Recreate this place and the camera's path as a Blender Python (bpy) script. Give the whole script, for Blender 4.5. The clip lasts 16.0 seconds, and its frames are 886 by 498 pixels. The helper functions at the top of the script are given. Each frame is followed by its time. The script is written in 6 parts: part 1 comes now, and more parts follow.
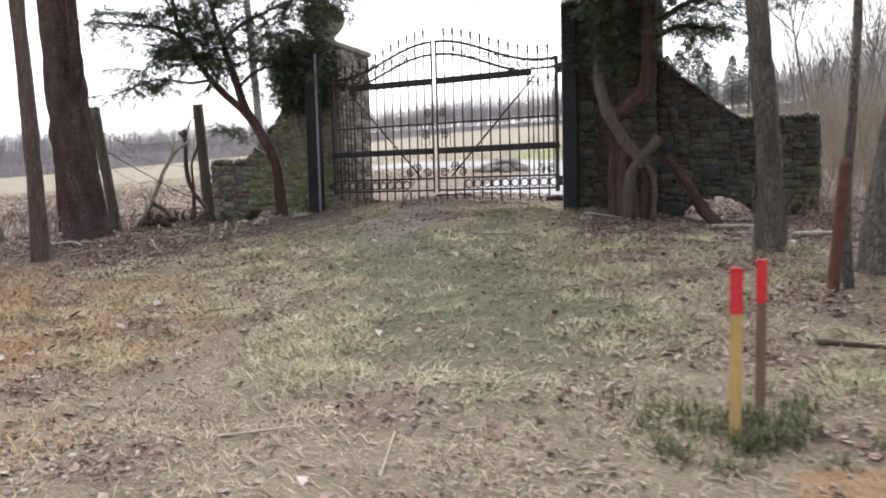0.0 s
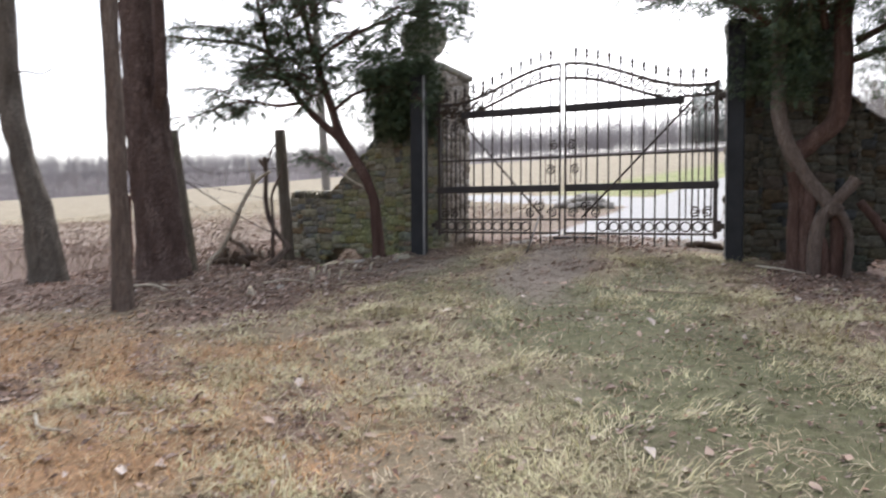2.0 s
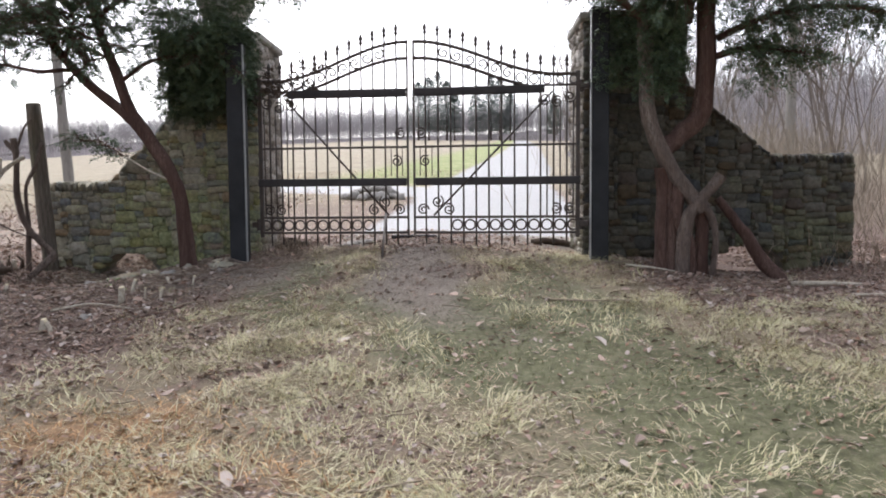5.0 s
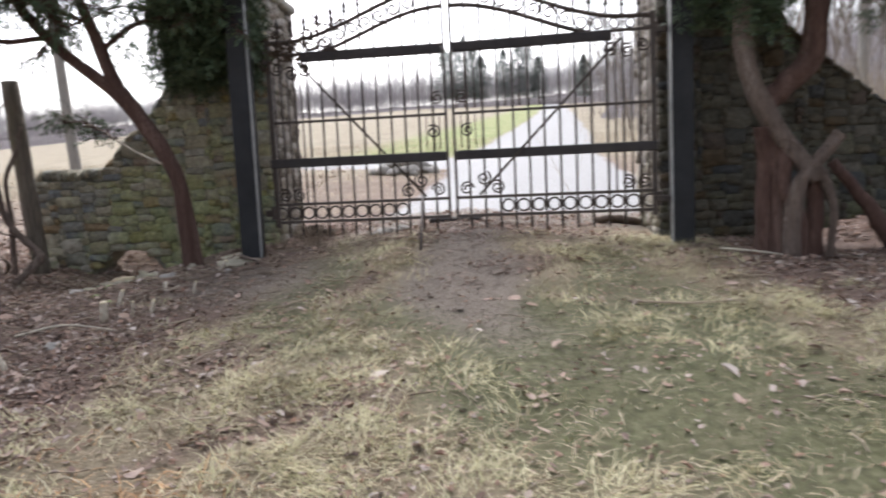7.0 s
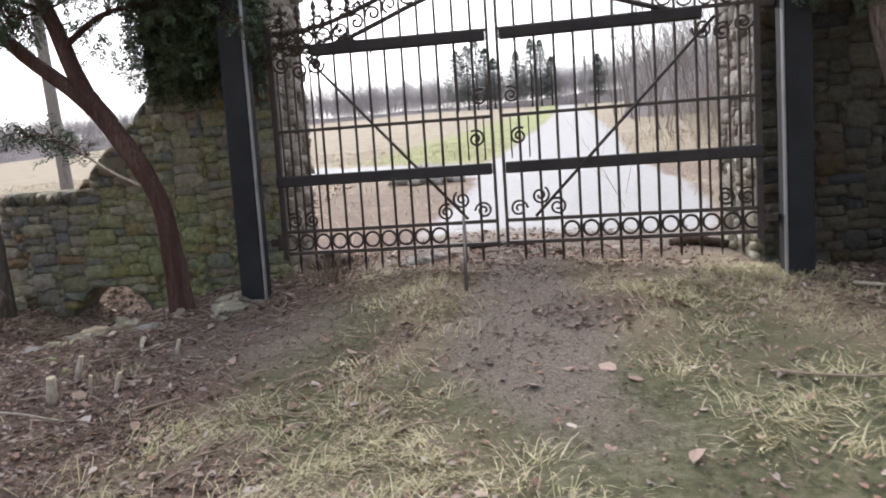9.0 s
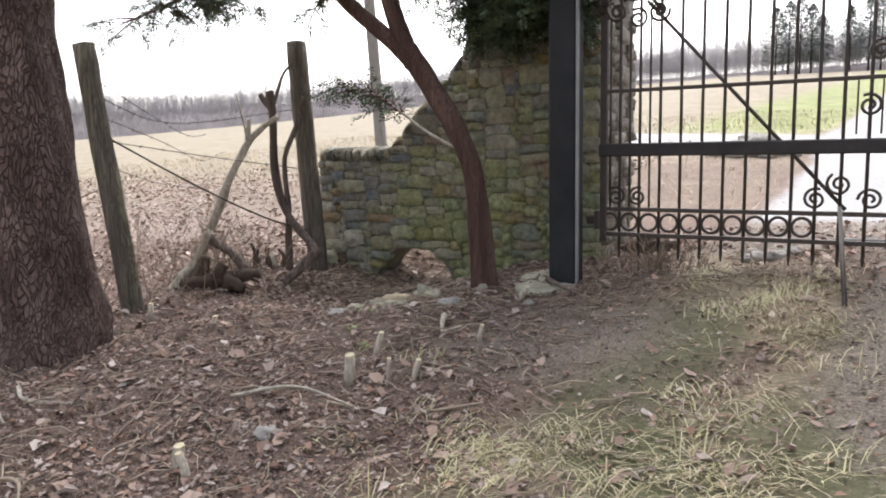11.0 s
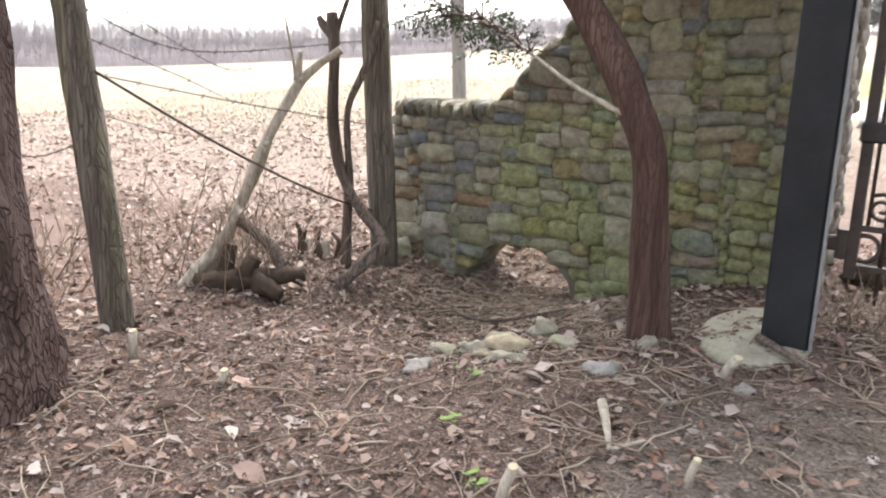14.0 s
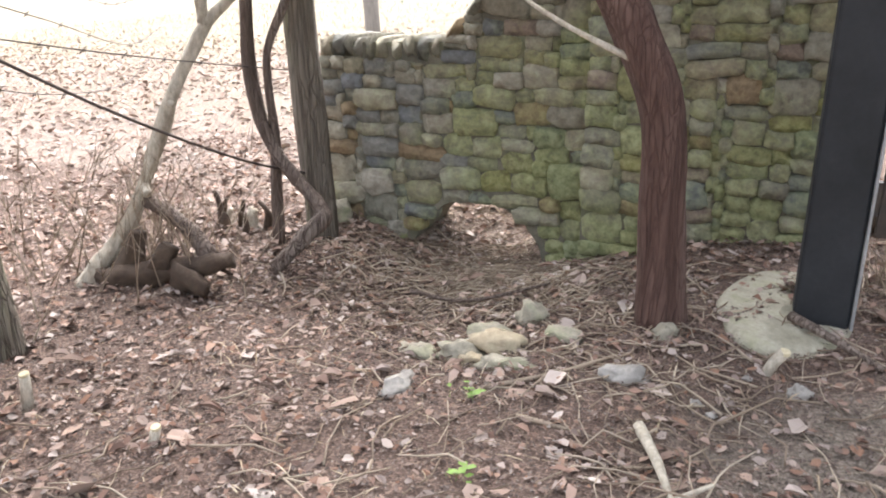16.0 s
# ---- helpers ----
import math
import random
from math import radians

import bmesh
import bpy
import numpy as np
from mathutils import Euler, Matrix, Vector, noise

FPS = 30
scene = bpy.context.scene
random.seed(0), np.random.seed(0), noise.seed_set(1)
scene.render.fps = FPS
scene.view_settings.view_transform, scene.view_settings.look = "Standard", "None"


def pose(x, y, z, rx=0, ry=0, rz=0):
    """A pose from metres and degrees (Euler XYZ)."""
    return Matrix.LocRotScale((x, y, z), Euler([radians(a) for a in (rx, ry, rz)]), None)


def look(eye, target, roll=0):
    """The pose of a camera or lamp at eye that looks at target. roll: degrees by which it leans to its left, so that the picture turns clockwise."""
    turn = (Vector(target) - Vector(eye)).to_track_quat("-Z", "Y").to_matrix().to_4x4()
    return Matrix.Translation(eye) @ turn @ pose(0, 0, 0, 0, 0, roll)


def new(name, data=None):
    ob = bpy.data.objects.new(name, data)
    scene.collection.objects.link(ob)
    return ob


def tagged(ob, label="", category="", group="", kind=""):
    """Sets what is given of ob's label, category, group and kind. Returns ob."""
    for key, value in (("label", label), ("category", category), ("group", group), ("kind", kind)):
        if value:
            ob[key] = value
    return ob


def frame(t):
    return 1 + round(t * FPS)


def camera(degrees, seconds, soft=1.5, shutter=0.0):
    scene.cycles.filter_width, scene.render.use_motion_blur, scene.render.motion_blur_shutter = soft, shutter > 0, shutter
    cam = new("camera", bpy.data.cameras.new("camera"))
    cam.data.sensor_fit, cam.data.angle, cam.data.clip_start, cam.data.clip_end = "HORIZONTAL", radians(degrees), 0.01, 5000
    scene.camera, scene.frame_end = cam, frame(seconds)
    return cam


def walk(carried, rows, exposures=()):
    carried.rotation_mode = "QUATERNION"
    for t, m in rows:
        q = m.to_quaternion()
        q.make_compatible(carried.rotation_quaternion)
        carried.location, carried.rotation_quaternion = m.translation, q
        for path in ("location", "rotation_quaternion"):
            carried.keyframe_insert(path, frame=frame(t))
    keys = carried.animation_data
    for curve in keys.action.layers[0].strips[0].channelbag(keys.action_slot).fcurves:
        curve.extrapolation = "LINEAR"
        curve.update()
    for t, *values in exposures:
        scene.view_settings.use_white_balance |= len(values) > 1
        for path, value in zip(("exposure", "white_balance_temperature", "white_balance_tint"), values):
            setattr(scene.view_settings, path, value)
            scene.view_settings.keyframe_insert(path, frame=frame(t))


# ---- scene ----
cam = camera(61.1, 16.0, 1.9, 0.4)
PATH = [
    (0, (-0.242, -0.916, 0.998), (-0.982, 0.934, 0.828), -1.5),
    (0.5, (-0.772, -0.588, 0.998), (-1.507, 1.265, 0.846), -1.6),
    (1, (-1.289, -0.394, 1.046), (-2.075, 1.443, 0.949), 0.8),
    (1.5, (-1.795, -0.254, 1.122), (-2.661, 1.543, 0.973), -0.4),
    (2, (-2.221, -0.007, 1.171), (-3.006, 1.831, 1.081), -0.2),
    (2.5, (-2.683, 0.109, 1.238), (-3.2, 2.042, 1.227), -1.6),
    (3, (-3.057, 0.2, 1.253), (-3.611, 2.121, 1.208), 0.8),
    (3.5, (-3.34, 0.392, 1.291), (-3.718, 2.353, 1.2), 0.3),
    (4, (-3.614, 0.559, 1.265), (-3.842, 2.545, 1.21), 0.8),
    (4.5, (-3.906, 0.73, 1.317), (-4.028, 2.723, 1.209), -0.2),
    (4.7, (-3.974, 0.807, 1.319), (-4.067, 2.801, 1.193), -0.1),
    (6.8, (-4.264, 2.336, 1.425), (-4.327, 4.329, 1.278), -2.0),
    (7, (-4.292, 2.466, 1.419), (-4.457, 4.448, 1.205), -2.7),
    (7.5, (-4.405, 2.864, 1.444), (-4.691, 4.838, 1.304), -2.0),
    (8, (-4.5, 3.182, 1.461), (-4.87, 5.137, 1.258), -4.1),
    (8.5, (-4.554, 3.62, 1.524), (-4.877, 5.584, 1.32), -3.3),
    (9, (-4.681, 3.985, 1.544), (-4.883, 5.964, 1.34), -3.8),
    (9.5, (-4.873, 4.3, 1.563), (-5.334, 6.238, 1.384), -3.4),
    (10, (-5.009, 4.524, 1.601), (-5.86, 6.329, 1.464), -2.0),
    (10.2, (-5.072, 4.606, 1.6), (-5.981, 6.377, 1.411), -0.8),
    (12.3, (-5.361, 5.206, 1.576), (-6.319, 6.933, 1.262), -2.5),
    (12.5, (-5.491, 5.358, 1.577), (-6.515, 7.041, 1.233), -2.4),
    (13, (-5.866, 5.737, 1.605), (-6.874, 7.425, 1.238), -1.9),
    (13.5, (-6.191, 6.144, 1.64), (-7.217, 7.833, 1.332), -0.3),
    (14, (-6.549, 6.428, 1.66), (-7.57, 8.099, 1.25), 2.0),
    (14.5, (-6.829, 6.674, 1.736), (-7.753, 8.376, 1.234), -0.2),
    (15, (-6.958, 6.878, 1.77), (-7.881, 8.589, 1.301), -0.9),
    (15.5, (-7.08, 6.954, 1.77), (-7.917, 8.68, 1.203), 0.8),
    (16, (-7.153, 6.938, 1.772), (-7.932, 8.674, 1.158), -0.1),
]
EXPOSURES = [(0, 1.06, 6250, 12), (4.7, 1.13, 6200, 13), (7, 1.2, 6250, 13), (9, 1.14, 6250, 13), (10.2, 1.28, 6300, 12), (12.5, 1.88, 6500, 12), (13.5, 2.14, 6500, 12), (14.5, 2.1, 6500, 12), (15.4, 2.14, 6450, 12), (16, 2.34, 6450, 12)]
walk(cam, [(t, look(eye, target, roll)) for t, eye, target, roll in PATH], EXPOSURES)

# ---- world and light ----
world = bpy.data.worlds.new("overcast_sky")
scene.world = world
world.use_nodes = True
wn = world.node_tree
bg = wn.nodes["Background"]
sky = wn.nodes.new("ShaderNodeTexSky")
sky.sky_type, sky.sun_disc = "NISHITA", False
sky.sun_elevation, sky.sun_rotation = radians(48), radians(-15)
sky.air_density, sky.dust_density, sky.ozone_density = 1.0, 4.0, 1.0
pale = wn.nodes.new("ShaderNodeHueSaturation")
pale.inputs["Saturation"].default_value = 0.34
wn.links.new(sky.outputs[0], pale.inputs["Color"])
wn.links.new(pale.outputs[0], bg.inputs["Color"])
bg.inputs["Strength"].default_value = 0.15
sun = new("sun", bpy.data.lights.new("sun", "SUN"))
sun.data.energy, sun.data.angle, sun.data.color = 0.9, radians(60), (1.0, 0.99, 0.97)
sun.matrix_world = look((-8, 4, 30), (-3, -1, 14))

# ---- materials ----


def nodes_of(name):
    m = bpy.data.materials.new(name)
    m.use_nodes = True
    nt = m.node_tree
    return m, nt, nt.nodes["Principled BSDF"]


def ramp_node(nt, fac, cols, stops=None, hard=False):
    r = nt.nodes.new("ShaderNodeValToRGB")
    e = r.color_ramp.elements
    stops = stops or [i / max(1, len(cols) - 1) for i in range(len(cols))]
    while len(e) < len(cols):
        e.new(0.5)
    for k, (s, c) in enumerate(zip(stops, cols)):
        e[k].position, e[k].color = s, (*c, 1)
    if hard:
        r.color_ramp.interpolation = "CONSTANT"
    nt.links.new(fac, r.inputs[0])
    return r.outputs[0]


def noise_node(nt, vec, scale, detail=4, rough=0.6):
    n = nt.nodes.new("ShaderNodeTexNoise")
    n.inputs["Scale"].default_value, n.inputs["Detail"].default_value, n.inputs["Roughness"].default_value = scale, detail, rough
    nt.links.new(vec, n.inputs["Vector"])
    return n.outputs[0]


def mix_node(nt, kind, fac, a, b):
    m = nt.nodes.new("ShaderNodeMix")
    m.data_type, m.blend_type = "RGBA", kind
    for sock, v in ((m.inputs[0], fac), (m.inputs[6], a), (m.inputs[7], b)):
        if hasattr(v, "links"):
            nt.links.new(v, sock)
        elif isinstance(v, tuple):
            sock.default_value = (*v, 1)
        else:
            sock.default_value = v
    return m.outputs[2]


def math_node(nt, op, a, b=0.0, clamp=False):
    m = nt.nodes.new("ShaderNodeMath")
    m.operation, m.use_clamp = op, clamp
    for sock, v in ((m.inputs[0], a), (m.inputs[1], b)):
        if hasattr(v, "links"):
            nt.links.new(v, sock)
        else:
            sock.default_value = v
    return m.outputs[0]


def where(nt, stretch=(1, 1, 1), local=False):
    mp = nt.nodes.new("ShaderNodeMapping")
    mp.inputs["Scale"].default_value = stretch
    if local:
        nt.links.new(nt.nodes.new("ShaderNodeTexCoord").outputs["Object"], mp.inputs[0])
    else:
        nt.links.new(nt.nodes.new("ShaderNodeNewGeometry").outputs["Position"], mp.inputs[0])
    return mp.outputs[0]


def surface(name, cols, scale=6.0, rough=0.85, bump=0.4, bscale=40.0, stretch=(1, 1, 1), vary="", metal=0.0, depth=0.01, local=False, specular=0.4, fine=0.35):
    """Noise-mixed colours with grain and relief; vary: 'object' or 'island' picks the base colour piece by piece."""
    m, nt, b = nodes_of(name)
    vec = where(nt, stretch, local)
    big = noise_node(nt, vec, scale, 5)
    if vary:
        if vary == "object":
            rnd = nt.nodes.new("ShaderNodeObjectInfo").outputs["Random"]
        else:
            rnd = nt.nodes.new("ShaderNodeNewGeometry").outputs["Random Per Island"]
        col = ramp_node(nt, rnd, cols)
        shade = ramp_node(nt, big, [(0.45, 0.45, 0.45), (1.0, 1.0, 1.0)], [0.3, 0.7])
        col = mix_node(nt, "MULTIPLY", 0.6, col, shade)
    else:
        col = ramp_node(nt, big, cols, [0.3 + 0.4 * i / max(1, len(cols) - 1) for i in range(len(cols))])
    grain = noise_node(nt, vec, bscale, 6, 0.7)
    col = mix_node(nt, "MULTIPLY", fine, col, ramp_node(nt, grain, [(0.3, 0.3, 0.3), (1, 1, 1)], [0.35, 0.65]))
    nt.links.new(col, b.inputs["Base Color"])
    rr = math_node(nt, "MULTIPLY_ADD", grain, 0.25)
    rr.node.inputs[2].default_value = rough - 0.12
    nt.links.new(rr, b.inputs["Roughness"])
    b.inputs["Metallic"].default_value = metal
    b.inputs["Specular IOR Level"].default_value = specular
    bp = nt.nodes.new("ShaderNodeBump")
    bp.inputs["Strength"].default_value, bp.inputs["Distance"].default_value = bump, depth
    nt.links.new(grain, bp.inputs["Height"])
    nt.links.new(bp.outputs[0], b.inputs["Normal"])
    return m


def ground_material():
    """Soil, litter, moss grass, straw, wet road and field, mixed by the zones stored on the sheet."""
    m, nt, b = nodes_of("ground_soil")
    vec = where(nt)
    za = nt.nodes.new("ShaderNodeVertexColor")
    za.layer_name = "zone_a"
    zb = nt.nodes.new("ShaderNodeVertexColor")
    zb.layer_name = "zone_b"
    zc = nt.nodes.new("ShaderNodeVertexColor")
    zc.layer_name = "zone_c"
    sc = nt.nodes.new("ShaderNodeSeparateColor")
    nt.links.new(zc.outputs[0], sc.inputs[0])
    sa, sb = nt.nodes.new("ShaderNodeSeparateColor"), nt.nodes.new("ShaderNodeSeparateColor")
    nt.links.new(za.outputs[0], sa.inputs[0])
    nt.links.new(zb.outputs[0], sb.inputs[0])
    n1, n2, n3 = noise_node(nt, vec, 1.3, 6), noise_node(nt, vec, 14, 6, 0.7), noise_node(nt, vec, 70, 5, 0.75)
    st = noise_node(nt, where(nt, (1, 3, 1)), 30, 6, 0.75)

    def tex(cols, f=n2):
        return ramp_node(nt, f, cols, [0.32 + 0.36 * i / (len(cols) - 1) for i in range(len(cols))])

    def mask(fac):
        a = math_node(nt, "MULTIPLY_ADD", n2, 1.0)
        nt.links.new(fac, a.node.inputs[2])
        s = nt.nodes.new("ShaderNodeMapRange")
        s.interpolation_type = "SMOOTHSTEP"
        s.inputs["From Min"].default_value, s.inputs["From Max"].default_value = 0.72, 1.28
        nt.links.new(a, s.inputs["Value"])
        return s.outputs[0]

    col = tex([(0.10, 0.078, 0.052), (0.22, 0.178, 0.118), (0.37, 0.31, 0.21)], st)
    col = mix_node(nt, "MIX", mask(sc.outputs[0]), col, tex([(0.14, 0.08, 0.045), (0.28, 0.17, 0.09), (0.43, 0.28, 0.16)], st))
    col = mix_node(nt, "MIX", mask(sa.outputs[1]), col, tex([(0.062, 0.062, 0.032), (0.115, 0.115, 0.058), (0.175, 0.165, 0.095)], n2))
    col = mix_node(nt, "MIX", mask(sa.outputs[2]), col, tex([(0.07, 0.046, 0.037), (0.165, 0.112, 0.088), (0.31, 0.225, 0.18)], n3))
    col = mix_node(nt, "MIX", mask(sc.outputs[1]), col, tex([(0.17, 0.125, 0.10), (0.30, 0.232, 0.19), (0.44, 0.36, 0.305)], n3))
    col = mix_node(nt, "MIX", mask(sa.outputs[0]), col, tex([(0.095, 0.077, 0.062), (0.20, 0.167, 0.136), (0.33, 0.282, 0.235)], n3))
    col = mix_node(nt, "MIX", mask(sb.outputs[1]), col, tex([(0.21, 0.17, 0.116), (0.28, 0.236, 0.165), (0.34, 0.295, 0.212)], n1))
    col = mix_node(nt, "MIX", mask(sb.outputs[2]), col, tex([(0.17, 0.20, 0.07), (0.24, 0.265, 0.10), (0.32, 0.32, 0.15)], n1))
    col = mix_node(nt, "MIX", mask(sb.outputs[0]), col, tex([(0.24, 0.237, 0.237), (0.33, 0.327, 0.327)], n2))
    col = mix_node(nt, "MULTIPLY", 0.45, col, ramp_node(nt, n3, [(0.35, 0.33, 0.3), (1, 1, 1)], [0.3, 0.62]))
    nt.links.new(col, b.inputs["Base Color"])
    wet = ramp_node(nt, mask(sb.outputs[0]), [(0.92, 0.92, 0.92), (0.72, 0.72, 0.72)])
    nt.links.new(wet, b.inputs["Roughness"])
    b.inputs["Specular IOR Level"].default_value = 0.35
    bp = nt.nodes.new("ShaderNodeBump")
    bp.inputs["Distance"].default_value = 0.012
    nt.links.new(n3, bp.inputs["Height"])
    dry = ramp_node(nt, mask(sb.outputs[0]), [(0.8, 0.8, 0.8), (0.06, 0.06, 0.06)])
    nt.links.new(dry, bp.inputs["Strength"])
    nt.links.new(bp.outputs[0], b.inputs["Normal"])
    return m


def stone_material(name, cols, moss=0.5, x_from=-9.6, x_to=-8.2):
    """Rubble stone, one colour a piece, with lichen and moss in patches."""
    m, nt, b = nodes_of(name)
    vec = where(nt)
    rnd = nt.nodes.new("ShaderNodeObjectInfo").outputs["Random"]
    col = ramp_node(nt, rnd, cols, hard=True)
    n1, n2, n3 = noise_node(nt, vec, 3.0, 4), noise_node(nt, vec, 22, 6, 0.7), noise_node(nt, vec, 110, 5, 0.7)
    col = mix_node(nt, "MULTIPLY", 0.75, col, ramp_node(nt, n2, [(0.4, 0.38, 0.36), (1.0, 1.0, 1.0)], [0.33, 0.62]))
    sep = nt.nodes.new("ShaderNodeSeparateXYZ")
    nt.links.new(vec, sep.inputs[0])
    mr = nt.nodes.new("ShaderNodeMapRange")
    mr.inputs["From Min"].default_value, mr.inputs["From Max"].default_value = x_from, x_to
    nt.links.new(sep.outputs[0], mr.inputs["Value"])
    f = math_node(nt, "MULTIPLY_ADD", mr.outputs[0], 0.29)
    nt.links.new(math_node(nt, "ADD", math_node(nt, "MULTIPLY", n1, 0.7), math_node(nt, "MULTIPLY", n2, 0.4)), f.node.inputs[2])
    low = nt.nodes.new("ShaderNodeMapRange")
    low.inputs["From Min"].default_value, low.inputs["From Max"].default_value = 1.9, 0.5
    nt.links.new(sep.outputs[2], low.inputs["Value"])
    f = math_node(nt, "ADD", f, math_node(nt, "MULTIPLY_ADD", low.outputs[0], 0.3))
    f.node.inputs[1].links[0].from_node.inputs[2].default_value = -0.24
    turn = math_node(nt, "FRACT", math_node(nt, "MULTIPLY", rnd, 17.31))
    f = math_node(nt, "ADD", f, math_node(nt, "MULTIPLY", math_node(nt, "SUBTRACT", turn, 0.5), 0.3))
    thr = ramp_node(nt, f, [(0, 0, 0), (moss, moss, moss)], [0.58, 0.86])
    col = mix_node(nt, "MIX", thr, col, ramp_node(nt, n2, [(0.14, 0.165, 0.055), (0.27, 0.31, 0.10), (0.38, 0.41, 0.18)], [0.35, 0.5, 0.65]))
    nt.links.new(col, b.inputs["Base Color"])
    b.inputs["Roughness"].default_value = 0.88
    b.inputs["Specular IOR Level"].default_value = 0.3
    bp = nt.nodes.new("ShaderNodeBump")
    bp.inputs["Strength"].default_value, bp.inputs["Distance"].default_value = 0.9, 0.03
    nt.links.new(math_node(nt, "ADD", n2, math_node(nt, "MULTIPLY", n3, 0.4)), bp.inputs["Height"])
    nt.links.new(bp.outputs[0], b.inputs["Normal"])
    return m


M_GROUND = ground_material()
STONES = [(0.30, 0.28, 0.22), (0.37, 0.34, 0.265), (0.25, 0.245, 0.22), (0.33, 0.30, 0.215), (0.34, 0.295, 0.22), (0.27, 0.255, 0.205), (0.30, 0.225, 0.14), (0.43, 0.40, 0.33), (0.35, 0.33, 0.275), (0.225, 0.235, 0.24), (0.40, 0.375, 0.30), (0.30, 0.24, 0.195), (0.36, 0.335, 0.26), (0.29, 0.28, 0.225), (0.38, 0.35, 0.27), (0.32, 0.295, 0.22)]
M_STONE = stone_material("rubble_stone", [tuple(1.14 * c for c in s) for s in STONES], 0.62)
# East side: same stones darkened, the yew's shade put into the colour.
M_STONE_R = stone_material("shaded_rubble_stone", [tuple(0.36 * c for c in s) for s in STONES], 0.18, -2.4, 2.0)
# Paler stone colours, laid on the pillars' inner faces.
PALE = [(0.42, 0.38, 0.33), (0.33, 0.29, 0.24), (0.5, 0.46, 0.41), (0.26, 0.23, 0.19), (0.38, 0.33, 0.26)]
M_STONE_PALE = stone_material("pale_rubble_stone", PALE, 0.3, -30, 30)
M_MORTAR = surface("old_mortar", [(0.12, 0.112, 0.085), (0.20, 0.185, 0.14), (0.15, 0.16, 0.08)], 5, 0.92, 0.6, 60)
# East mortar, darkened to carry the same shade as its stones.
M_MORTAR_DARK = surface("shaded_old_mortar", [(0.07, 0.064, 0.052), (0.12, 0.11, 0.088)], 5, 0.92, 0.6, 60)
M_CAP = surface("weathered_cap_stone", [(0.2, 0.19, 0.16), (0.36, 0.34, 0.3), (0.27, 0.28, 0.2)], 4, 0.88, 0.5, 50)
M_IRON = surface("rusted_black_iron", [(0.032, 0.027, 0.025), (0.07, 0.052, 0.042), (0.042, 0.036, 0.034)], 9, 0.55, 0.3, 90, depth=0.003)
M_BOARD = surface("tarred_rail", [(0.022, 0.019, 0.02), (0.05, 0.043, 0.042)], 7, 0.7, 0.4, 60, depth=0.004)
M_POST = surface("black_painted_steel", [(0.013, 0.014, 0.016), (0.028, 0.030, 0.034)], 3, 0.6, 0.12, 40, depth=0.003, specular=0.25)
# Grey for the black posts' side faces, sky light put into the colour.
M_GREY = surface("lit_steel_grey", [(0.22, 0.225, 0.23), (0.34, 0.34, 0.34)], 6, 0.4, 0.2, 60, depth=0.003, specular=0.5)
M_CONCRETE = surface("old_concrete", [(0.27, 0.25, 0.185), (0.42, 0.39, 0.305), (0.31, 0.315, 0.19)], 5, 0.9, 0.5, 55)


def bark_material(name, cols, scale, stretch, deep):
    """Plated bark: raised plates between dark furrows."""
    m, nt, b = nodes_of(name)
    vec = where(nt, stretch)
    warp = nt.nodes.new("ShaderNodeVectorMath")
    warp.operation = "MULTIPLY_ADD"
    n0 = nt.nodes.new("ShaderNodeTexNoise")
    n0.inputs["Scale"].default_value = 9
    nt.links.new(vec, n0.inputs["Vector"])
    nt.links.new(n0.outputs[1], warp.inputs[0])
    warp.inputs[1].default_value = (0.16, 0.16, 0.16)
    nt.links.new(vec, warp.inputs[2])
    v = nt.nodes.new("ShaderNodeTexVoronoi")
    v.feature = "DISTANCE_TO_EDGE"
    v.inputs["Scale"].default_value = scale
    nt.links.new(warp.outputs[0], v.inputs["Vector"])
    plate = ramp_node(nt, v.outputs["Distance"], [(0, 0, 0), (1, 1, 1)], [0.0, 0.13])
    grain = noise_node(nt, vec, 55, 6, 0.7)
    base = ramp_node(nt, noise_node(nt, vec, 6, 5), cols, [0.3 + 0.4 * i / (len(cols) - 1) for i in range(len(cols))])
    col = mix_node(nt, "MIX", plate, tuple(1.25 * c for c in cols[0]), base)
    col = mix_node(nt, "MULTIPLY", 0.55, col, ramp_node(nt, grain, [(0.35, 0.33, 0.32), (1, 1, 1)], [0.35, 0.62]))
    nt.links.new(col, b.inputs["Base Color"])
    b.inputs["Roughness"].default_value, b.inputs["Specular IOR Level"].default_value = 0.92, 0.2
    bp = nt.nodes.new("ShaderNodeBump")
    bp.inputs["Strength"].default_value, bp.inputs["Distance"].default_value = 1.0, deep
    hgt = math_node(nt, "ADD", math_node(nt, "MULTIPLY", plate, 1.0), math_node(nt, "MULTIPLY", grain, 0.5))
    nt.links.new(hgt, bp.inputs["Height"])
    nt.links.new(bp.outputs[0], b.inputs["Normal"])
    return m


M_BARK = bark_material("plated_bark", [(0.088, 0.058, 0.05), (0.155, 0.107, 0.093), (0.235, 0.175, 0.152)], 34, (1, 1, 0.38), 0.02)
M_BARK_GREY = bark_material("grey_bark", [(0.10, 0.085, 0.07), (0.19, 0.165, 0.14), (0.27, 0.24, 0.21)], 40, (1, 1, 0.22), 0.012)
M_YEW = bark_material("red_peeling_bark", [(0.07, 0.04, 0.032), (0.12, 0.073, 0.06), (0.19, 0.128, 0.105)], 44, (1, 1, 0.12), 0.004)
M_VINE = bark_material("old_vine_bark", [(0.12, 0.09, 0.075), (0.21, 0.165, 0.14), (0.29, 0.24, 0.205)], 42, (1, 1, 0.14), 0.01)
